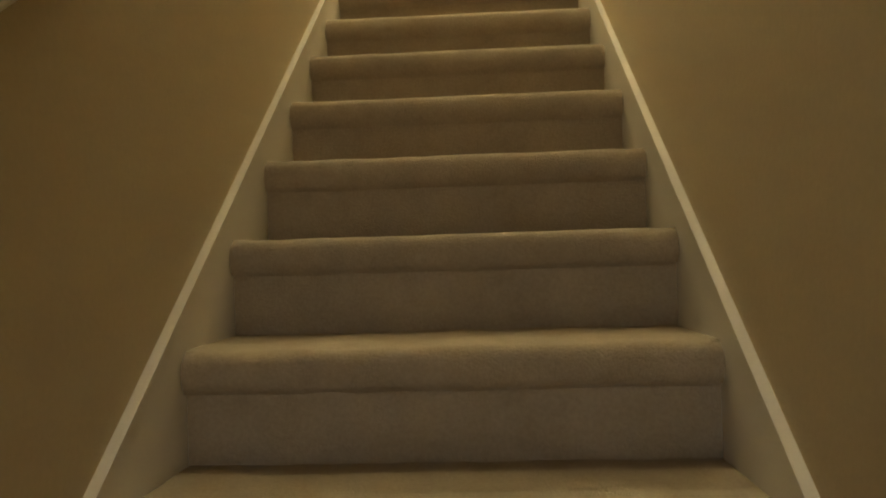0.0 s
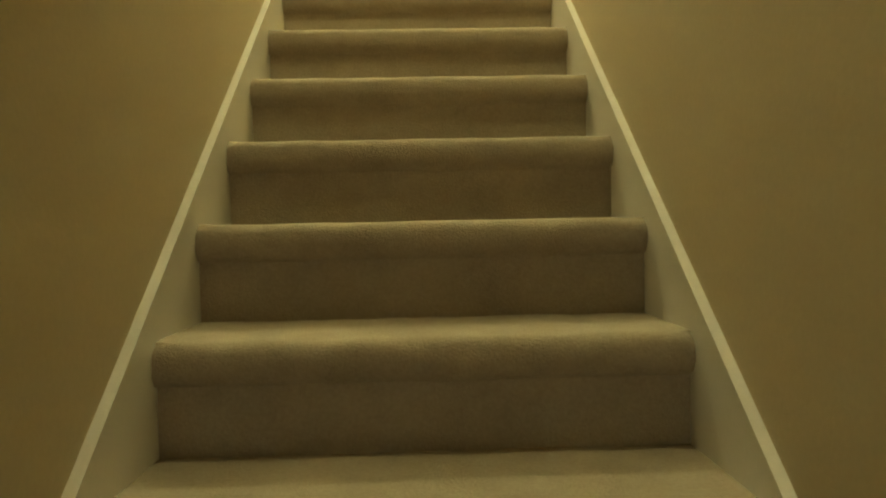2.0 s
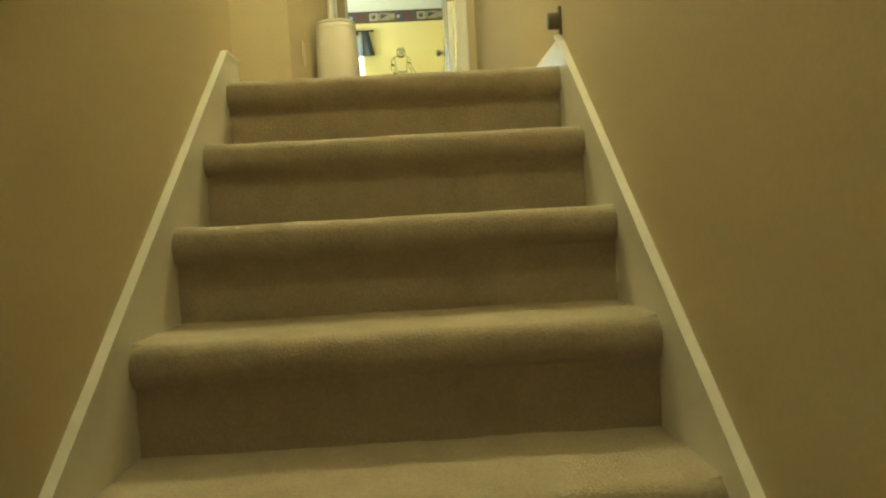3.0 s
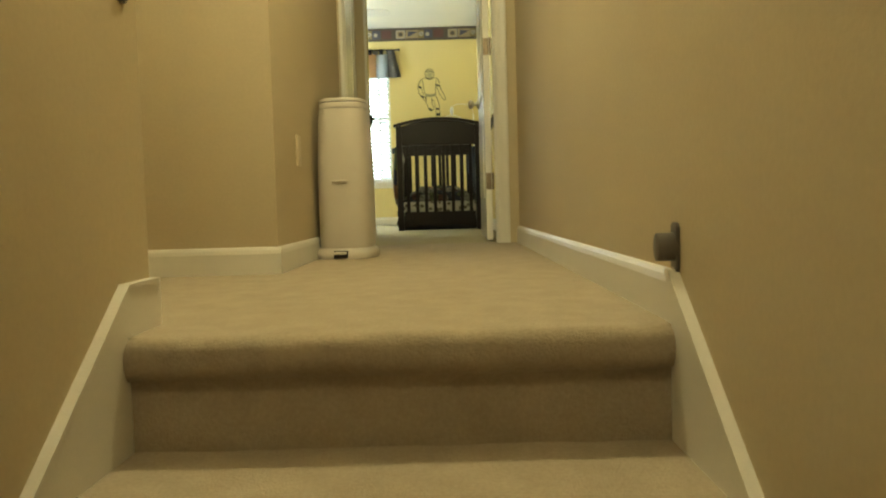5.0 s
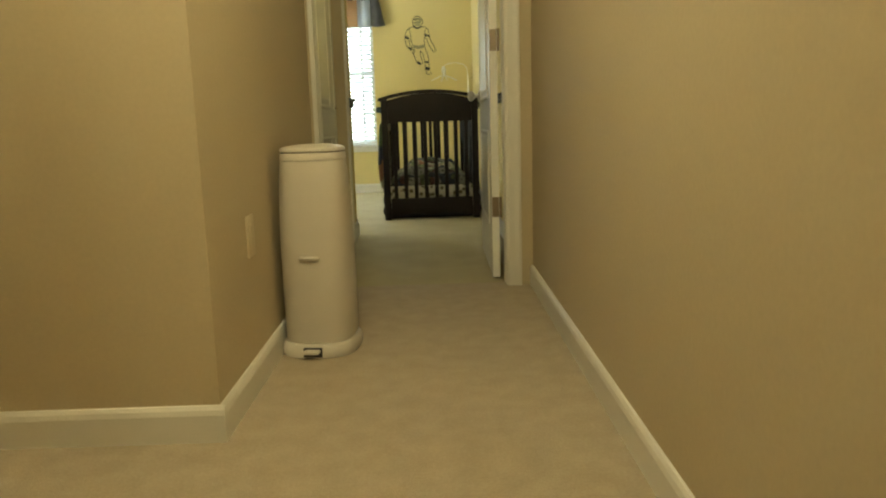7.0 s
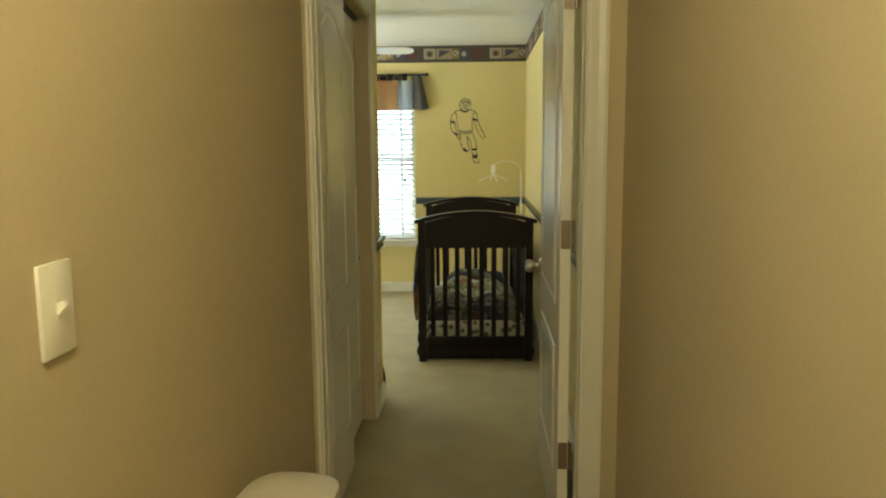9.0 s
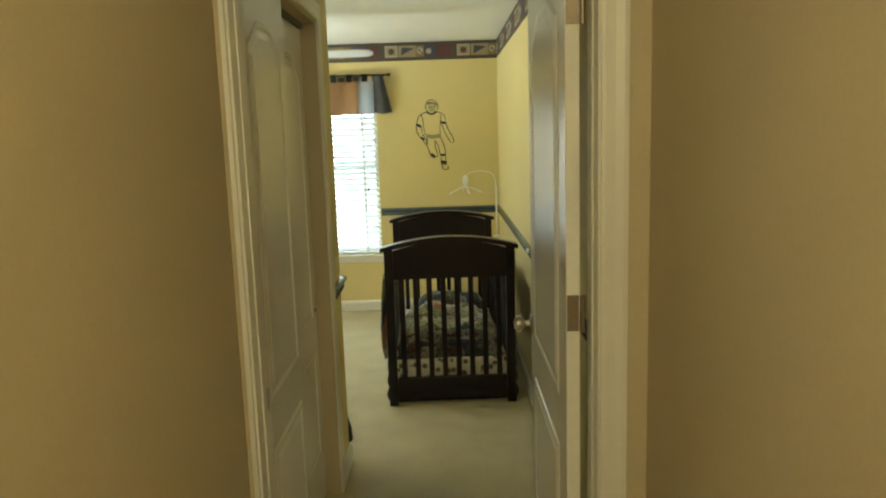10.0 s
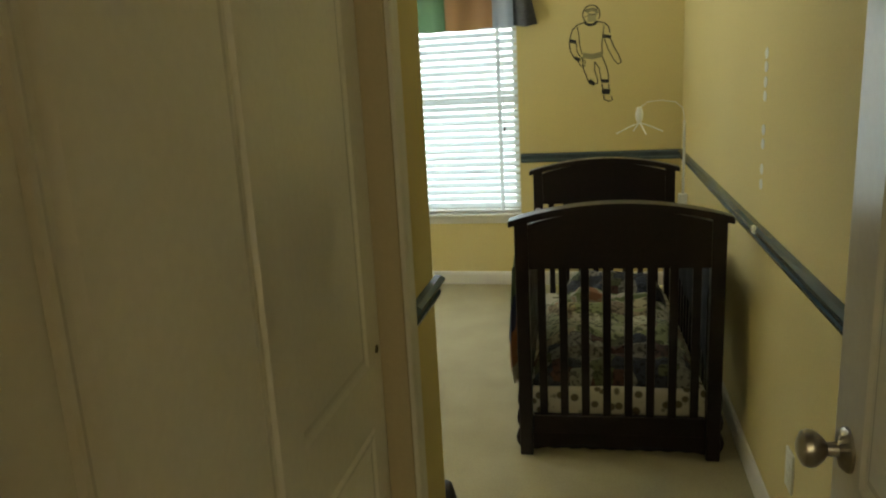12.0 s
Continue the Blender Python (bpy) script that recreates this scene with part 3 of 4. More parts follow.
# ---- doors ----
def door_face(width, height, face, bm):
    """Raised mouldings of a two-panel door with an arched upper panel. face(u, v, w): along the leaf, up it, out of it."""
    m = 0.105 * width / 0.7
    def ring(outline):
        n = len(outline)
        levels = [(0.0, 0.0), (0.006, 0.0048), (0.013, 0.0048), (0.022, 0.0005), (0.03, 0.0005), (0.046, 0.0046)]
        b = bmesh.new()
        rings = []
        for inset, h in levels:
            pts = []
            for i in range(n):
                p, a, c = Vector(outline[i]), Vector(outline[i - 1]), Vector(outline[(i + 1) % n])
                d1, d2 = (p - a).normalized(), (c - p).normalized()
                n1, n2 = Vector((-d1.y, d1.x)), Vector((-d2.y, d2.x))
                nn = (n1 + n2).normalized()
                k = inset / max(0.35, nn.dot(n1))
                q = p + nn * k
                pts.append(b.verts.new(face(q.x, q.y, h + 0.0005)))
            rings.append(pts)
        for r0, r1 in zip(rings, rings[1:]):
            for i in range(n):
                b.faces.new((r0[i], r0[(i + 1) % n], r1[(i + 1) % n], r1[i]))
        b.faces.new(rings[-1])
        return join(bm, b)
    u0, u1 = m, width - m
    rise = 0.055
    z0, z1 = 0.408 * height, 0.905 * height
    arch = []
    for i in range(17):
        s = i / 16
        u = u1 + (u0 - u1) * s
        e = min(1.0, min(s, 1 - s) / 0.34)
        v = z1 + rise * 0.5 * (1 - math.cos(math.pi * e)) + 0.012 * math.sin(math.pi * s)
        arch.append((u, v))
    ring([(u0, z0), (u1, z0), *arch])
    ring([(u0, 0.115 * height), (u1, 0.115 * height), (u1, 0.338 * height), (u0, 0.338 * height)])
    return bm


door = thing("door", "open white two-panel door with an arched upper panel", "door", pose(DR - 0.017, YE + 0.118, 0.012, 0, 0, 89.7))
door["kind"] = "structure"
DW, DT = 0.768, 0.035
leaf = box(0.0, DW, 0.0015, DT, 0.0, DH - 0.016, 0.002)
door_face(DW, DH - 0.016, lambda u, v, w: Vector((u, DT + w, v)), leaf)
door_face(DW, DH - 0.016, lambda u, v, w: Vector((u, 0.0015 - w, v)), leaf)
part("leaf", leaf, DOOR_PAINT, door)
for z in (0.32, 1.045, 1.77):
    b = box(-0.0025, 0.0005, 0.004, 0.033, z - 0.045, z + 0.045, 0.0008)
    part("hinge_leaf", b, HINGE_METAL, door, "dull brown metal hinge leaf")
    b = tube([(-0.006, -0.004, z - 0.046), (-0.006, -0.004, z + 0.046)], 0.006)
    part("hinge_pin", b, HINGE_METAL, door, smooth=True)
for side in (1, -1):
    m = Matrix.Translation((DW - 0.06, DT if side > 0 else 0.0015, 0.832)) @ Euler((radians(-90 * side), 0, 0)).to_matrix().to_4x4()
    rose = part("door_rose", spin([(0, 0), (0.033, 0), (0.033, 0.004), (0.027, 0.010), (0.013, 0.013), (0.012, 0.014)], m), NICKEL, door, "satin nickel rose", smooth=True)
    if side > 0:
        part("door_knob", spin([(0.011, 0.012), (0.010, 0.028), (0.018, 0.034), (0.026, 0.044), (0.0275, 0.052), (0.025, 0.06), (0.014, 0.066), (0, 0.067)], m), NICKEL, rose, "round satin nickel knob", smooth=True)
part("latch_plate", box(DW - 0.0005, DW + 0.0012, 0.006, 0.030, 0.83, 0.885, 0.0006), NICKEL, door)
structure("strike_plate", box(DL - 0.0006, DL + 0.0012, YE + 0.082, YE + 0.108, 0.84, 0.895), NICKEL, "satin nickel strike plate on the jamb", "strike plate")


def sliding_door(y0, y1, x, group, gap):
    d = thing("sliding_door", "closed white two-panel sliding closet door", "closet door", group=group)
    h = CH - 0.016 - gap
    leaf_ = box(x - 0.034, x, y0, y1, 0.012, 0.012 + h, 0.002)
    door_face(y1 - y0, h, lambda u, v, w: Vector((x + w, y0 + u, 0.012 + v)), leaf_)
    part("leaf", leaf_, DOOR_PAINT, d)
    return d


sliding_door(CY0 + 0.016, 3.465, -0.473, "closet doors", 0.013)
rear = sliding_door(3.42, CY1 - 0.0155, -0.523, "closet doors", 0.034)
m = Matrix.Translation((-0.523, CY1 - 0.045, 0.81)) @ Euler((0, radians(90), 0)).to_matrix().to_4x4()
part("finger_pull", spin([(0, 0.0012), (0.006, 0.0012), (0.009, 0.002), (0.0095, 0.0)], m, 16), DARK, rear, "small dark finger pull", smooth=True)
structure("closet_track", box(-0.555, -0.511, CY0 + 0.014, CY1 - 0.014, CH - 0.034, CH - 0.0165), DARK, "dark metal sliding-door track", "track")

stop = thing("door_stop", "black rubber door stop standing by the wall", "door stop", pose(-0.525, 4.6, 0, 0, 0, 20))
part("wedge", loft([oval(0.035, 0.05, 0, 0.0), oval(0.036, 0.051, 0, 0.02), oval(0.034, 0.046, 0.004, 0.06), oval(0.024, 0.034, 0.01, 0.1), oval(0.012, 0.016, 0.012, 0.112)]), DARK, stop, smooth=True)


# ---- chair rail ----
def chair_rail(name, p, q, side):
    p, q, s = Vector((*p, 0)), Vector((*q, 0)), Vector((*side, 0))
    prof = [(u, v + 0.015) for u, v in ((0, 0.8), (0.010, 0.803), (0.014, 0.815), (0.011, 0.823), (0.016, 0.835), (0.026, 0.846), (0.027, 0.853), (0.016, 0.86), (0, 0.862))]
    b = prism(prof, 1.0, lambda u, v, w: p + (q - p) * w + s * u + Vector((0, 0, v)))
    return structure(name, b, BLUE_RAIL, "blue-grey painted moulded chair rail", "chair rail")


chair_rail("chair_rail_back", (WX1 + 0.005, YB), (XR, YB), (0, -1))
chair_rail("chair_rail_back_left", (BX, YB), (WX0 - 0.06, YB), (0, -1))
chair_rail("chair_rail_right", (XR, YE + 0.2), (XR, YB - 0.028), (-1, 0))
chair_rail("chair_rail_closet", (-XR, CY1 + 0.062), (-XR, CYE + 0.027), (1, 0))
chair_rail("chair_rail_side", (BX, CYE), (-XR + 0.0, CYE), (0, 1))


# ---- wallpaper border with sports motifs ----
BH, B0 = 0.146, 2.083


def border(name, length, at, start):
    g = tagged(new(name), "sports wallpaper border in tan, navy and maroon blocks", "wallpaper border", kind="structure")
    def flat(name_, outline, mat, lift):
        part(name_, prism(outline, 0.0006, lambda u, v, w: at(u, v, lift + w)), mat, g)
    def rect(u0, u1, v0, v1):
        return [(u0, v0), (u1, v0), (u1, v1), (u0, v1)]
    flat("border_strip", rect(0, length, 0, BH), B_BROWN, 0.0004)
    cell = 0.59
    u = start
    while u < length:
        def clip(a, c):
            return max(0.001, min(a, length - 0.001)), max(0.001, min(c, length - 0.001))
        blocks = [(0.0, 0.105, B_PALE, "photo"), (0.112, 0.255, B_TAN, "pennant"), (0.255, 0.32, B_OLIVE, "ball"), (0.32, 0.415, B_NAVY, "baseball"), (0.425, 0.54, B_RED, "")]
        for a, c, mat, motif in blocks:
            a, c = clip(u + a, u + c)
            if c - a < 0.01:
                continue
            flat("border_block", rect(a, c, 0.028, BH - 0.026), mat, 0.0014)
            mid, half = (a + c) / 2, (c - a) / 2
            if c - a < 0.05:
                continue
            def disc(cu, cv, r, n=14):
                return [(cu + r * math.cos(2 * math.pi * i / n), cv + r * math.sin(2 * math.pi * i / n)) for i in range(n)]
            if motif == "photo":
                flat("border_block", rect(a + 0.012, c - 0.012, 0.04, BH - 0.04), B_TAN, 0.0022)
                flat("border_motif", disc(mid, BH / 2, 0.024), B_BROWN, 0.003)
            elif motif == "pennant":
                flat("border_motif", [(a + 0.02, 0.04), (a + 0.028, BH - 0.04), (c - 0.015, BH - 0.05)], B_NAVY, 0.0022)
            elif motif == "ball":
                flat("border_motif", disc(mid, BH / 2 + 0.004, 0.027), B_PALE, 0.0022)
                flat("border_motif", disc(mid - 0.004, BH / 2 + 0.006, 0.010, 5), B_BROWN, 0.003)
                flat("border_motif", disc(mid + 0.014, BH / 2 - 0.010, 0.007, 5), B_BROWN, 0.003)
            elif motif == "baseball":
                flat("border_motif", disc(mid - 0.008, BH / 2 - 0.002, 0.022), B_PALE, 0.0022)
        u += cell
    return g


border("border_back", XR - BX, lambda u, v, w: Vector((BX + u, YB - w, B0 + v)), (-0.445 - BX) % 0.59 - 0.59)
border("border_right", YB - YE - 0.115, lambda u, v, w: Vector((XR - w, YB - 0.006 - u, B0 + v)), -0.2)


# ---- wall decal: a running figure reduced to plain strokes ----
decal = thing("wall_decal", "black line vinyl decal of a running ball player", "wall decal")


def ribbon(points, width, mat=INK, name="decal_stroke"):
    """A flat line of vinyl on the back wall through points of (x, z)."""
    pts = [Vector((0.002 + (x - 0.028) * 1.03, 1.528 + (z - 1.491) * 1.04)) for x, z in points]
    left, right = [], []
    for i, p in enumerate(pts):
        d = (pts[min(i + 1, len(pts) - 1)] - pts[max(i - 1, 0)]).normalized()
        nrm = Vector((-d.y, d.x)) * width * (0.42 if width < 0.011 else 0.5)
        left.append(p + nrm)
        right.append(p - nrm)
    b = bmesh.new()
    lo = [(b.verts.new((p.x, YB - 0.0012, p.y)), b.verts.new((q.x, YB - 0.0012, q.y))) for p, q in zip(left, right)]
    for a, c in zip(lo, lo[1:]):
        b.faces.new((a[0], a[1], c[1], c[0]))
    ex = bmesh.ops.extrude_face_region(b, geom=b.faces[:])
    bmesh.ops.translate(b, verts=[v for v in ex["geom"] if isinstance(v, bmesh.types.BMVert)], vec=(0, 0.001, 0))
    part(name, b, mat, decal)


def arc(cx, cz, rx, rz, a0, a1, n=12):
    return [(cx + rx * math.cos(radians(a0 + (a1 - a0) * i / n)), cz + rz * math.sin(radians(a0 + (a1 - a0) * i / n))) for i in range(n + 1)]


# helmet, shoulders, trunk, arms and legs
ribbon(arc(-0.048, 1.665, 0.05, 0.052, -35, 235), 0.008)
ribbon(arc(-0.05, 1.678, 0.036, 0.02, 20, 170), 0.006)
ribbon([(-0.07, 1.648), (-0.02, 1.646)], 0.05, DECAL_FACE)
ribbon([(-0.086, 1.652), (-0.06, 1.664), (-0.012, 1.66)], 0.005)
ribbon(arc(-0.045, 1.668, 0.03, 0.024, 0, 160), 0.022, INK_GREY)
ribbon(arc(-0.05, 1.632, 0.036, 0.026, 190, 350, 8), 0.016)
ribbon([(-0.085, 1.622), (-0.13, 1.61), (-0.158, 1.585), (-0.172, 1.545), (-0.178, 1.50)], 0.008)
ribbon([(-0.01, 1.622), (0.03, 1.612), (0.052, 1.59), (0.06, 1.555)], 0.008)
ribbon([(-0.178, 1.525), (-0.138, 1.512)], 0.022)
ribbon([(-0.178, 1.50), (-0.172, 1.46), (-0.148, 1.42), (-0.128, 1.405)], 0.008)
ribbon([(-0.138, 1.51), (-0.132, 1.455), (-0.112, 1.425)], 0.007)
ribbon([(-0.148, 1.425), (-0.112, 1.408)], 0.018)
ribbon([(-0.128, 1.405), (-0.112, 1.375), (-0.09, 1.37), (-0.086, 1.40), (-0.11, 1.424)], 0.007)
ribbon([(-0.132, 1.60), (-0.122, 1.56), (-0.118, 1.50), (-0.104, 1.44)], 0.007)
ribbon([(0.026, 1.60), (0.018, 1.545), (0.012, 1.49), (0.016, 1.435)], 0.007)
ribbon([(0.02, 1.54), (0.066, 1.53)], 0.02)
ribbon([(0.06, 1.53), (0.082, 1.475), (0.108, 1.43), (0.126, 1.385)], 0.008)
ribbon([(0.026, 1.525), (0.05, 1.46), (0.082, 1.40), (0.104, 1.375), (0.126, 1.385)], 0.007)
ribbon([(-0.1, 1.435), (-0.045, 1.425), (0.016, 1.435)], 0.032, INK_GREY)
ribbon([(-0.1, 1.418), (-0.098, 1.36), (-0.08, 1.315), (-0.062, 1.27), (-0.045, 1.262)], 0.008)
ribbon([(-0.045, 1.262), (-0.012, 1.27), (-0.016, 1.30), (-0.03, 1.345), (-0.03, 1.395)], 0.008)
ribbon([(-0.062, 1.29), (-0.03, 1.262)], 0.02)
ribbon([(-0.03, 1.395), (-0.005, 1.36), (0.004, 1.31), (0.01, 1.275)], 0.007)
ribbon([(0.016, 1.42), (0.04, 1.36), (0.05, 1.315), (0.052, 1.27)], 0.008)
ribbon([(0.008, 1.282), (0.052, 1.278)], 0.02)
ribbon([(0.012, 1.262), (0.018, 1.235)], 0.008)
ribbon([(0.052, 1.262), (0.054, 1.235)], 0.008)
ribbon([(0.012, 1.222), (0.06, 1.216)], 0.032)
ribbon([(0.022, 1.2), (0.026, 1.172), (0.05, 1.162), (0.074, 1.168), (0.066, 1.19)], 0.009)


# ---- window, blind and valance ----
window = tagged(new("window_1"), "white window with a horizontal blind", "window", kind="structure")
fr = box(WX0, WX0 + 0.04, YB + 0.075, YB + 0.115, WZ0, WZ1)
box(WX1 - 0.04, WX1, YB + 0.075, YB + 0.115, WZ0, WZ1, bm=fr)
box(WX0 + 0.04, WX1 - 0.04, YB + 0.075, YB + 0.115, WZ0, WZ0 + 0.045, bm=fr)
box(WX0 + 0.04, WX1 - 0.04, YB + 0.075, YB + 0.115, WZ1 - 0.045, WZ1, bm=fr)
part("window_frame", fr, TRIM, window)
part("meeting_rail", box(WX0 + 0.04, WX1 - 0.04, YB + 0.08, YB + 0.112, 1.2, 1.245), TRIM, window)
for z0, z1 in ((WZ0 + 0.045, 1.2), (1.245, WZ1 - 0.045)):
    pane = part("pane", box(WX0 + 0.04, WX1 - 0.04, YB + 0.094, YB + 0.098, z0, z1), GLASS, window)
    pane.visible_shadow = False
sill = box(WX0 - 0.05, WX1 + 0.045, YB - 0.028, YB + 0.075, WZ0 - 0.02, WZ0 + 0.002, 0.004)
box(WX0 - 0.035, WX1 + 0.03, YB - 0.012, YB - 0.0005, WZ0 - 0.062, WZ0 - 0.02, 0.003, bm=sill)
part("window_sill", sill, TRIM, window)
# an unseen side window round the corner, added to light the room
fill_window = tagged(new("added_window_2"), "unseen side window added to light the bedroom", "window", kind="structure")
part("pane", box(BX - 0.07, BX - 0.066, 5.0, 6.2, 0.6, 1.9), GLASS, fill_window).visible_shadow = False

blind = thing("window_blind", "lowered white slatted blind with open slats", "blind")
BX0, BX1 = WX0 + 0.008, WX1 - 0.008
n_slats = 29
slat_me = None
for i in range(n_slats):
    z = WZ0 + 0.055 + i * (WZ1 - WZ0 - 0.12) / (n_slats - 1)
    if slat_me is None:
        b = bmesh.new()
        prof = [(-0.021, -0.0165), (-0.0105, -0.0072), (0.0, 0.0), (0.0105, 0.006), (0.021, 0.012)]
        lo = [b.verts.new((BX0, y, zz)) for y, zz in prof]
        hi = [b.verts.new((BX1, y, zz)) for y, zz in prof]
        lo2 = [b.verts.new((BX0, y, zz + 0.0025)) for y, zz in prof]
        hi2 = [b.verts.new((BX1, y, zz + 0.0025)) for y, zz in prof]
        for k in range(4):
            b.faces.new((lo[k], lo[k + 1], hi[k + 1], hi[k]))
            b.faces.new((lo2[k], hi2[k], hi2[k + 1], lo2[k + 1]))
        b.faces.new((lo[0], hi[0], hi2[0], lo2[0]))
        b.faces.new((lo[4], lo2[4], hi2[4], hi[4]))
        s = part("slat", b, SLAT, blind)
        slat_me = s.data
    else:
        s = new("slat", slat_me)
        s.parent = blind
    s.location = (0, YB + 0.036, z)
part("head_rail", box(BX0, BX1, YB + 0.01, YB + 0.062, WZ1 - 0.05, WZ1 - 0.004, 0.003), WHITE, blind)
part("bottom_rail", box(BX0, BX1, YB + 0.014, YB + 0.058, WZ0 + 0.008, WZ0 + 0.026, 0.004), WHITE, blind)
for x in (BX0 + 0.12, BX1 - 0.115):
    part("ladder_tape", box(x - 0.012, x + 0.012, YB + 0.0085, YB + 0.0095, WZ0 + 0.02, WZ1 - 0.05), TAPE, blind)
part("pull_cord", tube([(BX1 - 0.09, YB + 0.004, WZ1 - 0.06), (BX1 - 0.088, YB + 0.004, 1.06)], 0.0016, steps=6), WHITE, blind)
part("cord_tassel", spin([(0, -0.03), (0.007, -0.026), (0.004, 0.0), (0, 0.002)], Matrix.Translation((BX1 - 0.088, YB + 0.004, 1.05)), 10), DARK, blind, smooth=True)

valance = thing("valance", "patched tab-top valance in green, brown, pale check and grey", "valance")
ROD_Z, ROD_Y = 1.97, YB - 0.075
rod = tube([(WX0 - 0.12, ROD_Y, ROD_Z), (-0.424, ROD_Y, ROD_Z)], 0.008)
tube([(WX0 - 0.1, ROD_Y, ROD_Z), (WX0 - 0.1, YB, ROD_Z)], 0.006, rod)
part("curtain_rod", rod, VAL_DARK, valance, "dark thin curtain rod", smooth=True)
part("finial", spin([(0, -0.004), (0.012, 0.0), (0.015, 0.010), (0.010, 0.02), (0, 0.024)], Matrix.Translation((-0.424, ROD_Y, ROD_Z)) @ Euler((0, radians(90), 0)).to_matrix().to_4x4(), 16), VAL_DARK, valance, smooth=True)


def hanging(name, x0, x1, x0b, x1b, z1, z0, mat, waves, seed, label=""):
    b = bmesh.new()
    nu, nv = 22, 8
    grid = []
    for j in range(nv + 1):
        v = j / nv
        row = []
        for i in range(nu + 1):
            u = i / nu
            x = (x0 + (x1 - x0) * u) * (1 - v) + (x0b + (x1b - x0b) * u) * v
            y = ROD_Y + (0.006 + 0.012 * v) * math.sin(u * waves * 2 * math.pi + seed)
            z = z1 + (z0 - z1) * v + 0.006 * v * math.sin(u * 7 + seed)
            row.append(b.verts.new((x, y, z)))
        grid.append(row)
    for r0, r1 in zip(grid, grid[1:]):
        for i in range(nu):
            b.faces.new((r0[i], r0[i + 1], r1[i + 1], r1[i]))
    bmesh.ops.solidify(b, geom=b.faces[:], thickness=0.002)
    part(name, b, mat, valance, label, smooth=True)


VZ1, VZ0 = 1.925, 1.66
hanging("cloth_panel", -1.53, -1.365, -1.55, -1.365, VZ1, VZ0, VAL_BLUE, 1, 0.5)
hanging("cloth_panel", -1.375, -1.185, -1.375, -1.185, VZ1, VZ0, VAL_BROWN, 1, 0.9)
hanging("cloth_panel", -1.195, -0.972, -1.195, -0.972, VZ1, VZ0, VAL_GREEN, 1, 0.2, "pale green panel")
hanging("cloth_panel", -0.983, -0.672, -0.983, -0.672, VZ1, VZ0, VAL_BROWN, 1.5, 2.0, "brown panel")
hanging("cloth_panel", -0.682, -0.545, -0.682, -0.545, VZ1, VZ0, VAL_BLUE, 1, 0.3, "pale checked panel")
hanging("cloth_panel", -0.553, -0.466, -0.553, -0.398, ROD_Z, VZ0 + 0.004, VAL_GREY, 1, 1.0, "dark grey panel")
for x in (-1.49, -1.37, -1.245, -1.118, -0.99, -0.866, -0.74, -0.613):
    b = bmesh.new()
    path = [(-0.008, VZ1 - ROD_Z - 0.006), (-0.012, -0.01), (-0.012, 0.004), (-0.006, 0.012), (0.006, 0.012), (0.012, 0.004), (0.012, -0.01), (0.008, VZ1 - ROD_Z - 0.006)]
    lo = [b.verts.new((x - 0.023, ROD_Y + p, ROD_Z + q)) for p, q in path]
    hi = [b.verts.new((x + 0.023, ROD_Y + p, ROD_Z + q)) for p, q in path]
    for k in range(len(path) - 1):
        b.faces.new((lo[k], lo[k + 1], hi[k + 1], hi[k]))
    bmesh.ops.solidify(b, geom=b.faces[:], thickness=0.0015)
    part("tab", b, VAL_DARK, valance)
    # white strip filling the space up to the next dark tab
    if x < -0.65:
        b = bmesh.new()
        lo = [b.verts.new((x + 0.034, ROD_Y - 0.007, ROD_Z - 0.011 - 0.017 * k)) for k in range(3)]
        hi = [b.verts.new((x + 0.092, ROD_Y - 0.007, ROD_Z - 0.011 - 0.017 * k)) for k in range(3)]
        for k in range(2):
            b.faces.new((lo[k], lo[k + 1], hi[k + 1], hi[k]))
        bmesh.ops.solidify(b, geom=b.faces[:], thickness=0.002)
        part("gap_strip", b, VAL_WHITE, valance, "white strip between the dark tabs")


# ---- ceiling fan ----
fan = thing("ceiling_fan", "white ceiling fan at rest with rounded blades", "ceiling fan", pose(-1.085, 5.66, ZC, 0, 0, 2))
part("canopy", spin([(0, 0.0), (0.07, 0.0), (0.065, -0.03), (0.03, -0.05), (0, -0.05)]), WHITE, fan, smooth=True)
part("motor_housing", spin([(0.0, -0.05), (0.015, -0.05), (0.015, -0.14), (0.08, -0.145), (0.11, -0.17), (0.115, -0.22), (0.09, -0.26), (0.05, -0.28), (0, -0.285)]), WHITE, fan, smooth=True)
part("light_bowl", spin([(0.0, -0.285), (0.06, -0.285), (0.1, -0.305), (0.095, -0.34), (0.06, -0.37), (0, -0.38)]), WHITE, fan, smooth=True)
for k in range(5):
    turn = Euler((0, 0, radians(72 * k))).to_matrix().to_4x4()
    out = [(0.17, -0.05), (0.6, -0.065), (0.66, -0.055), (0.69, -0.02), (0.69, 0.02), (0.66, 0.055), (0.6, 0.065), (0.17, 0.05)]
    b = prism(out, 0.007, lambda u, v, w: turn @ Vector((u, v, -0.25 + w - 0.2 * v)))
    part("blade", b, GLOSS_WHITE, fan)
    b = prism([(0.09, -0.015), (0.2, -0.03), (0.22, 0.0), (0.2, 0.03), (0.09, 0.015)], 0.004, lambda u, v, w: turn @ Vector((u, v, -0.258 + w - 0.2 * v)))
    part("blade_arm", b, NICKEL, fan)


# ---- crib ----
CRIB = pose(0.025, 5.05, 0, 0, 0, 1.8)
crib = thing("crib", "espresso-stained wooden crib with arched ends and slats", "crib", CRIB)
CW, CL, TOP = 0.352, 1.3, 0.884


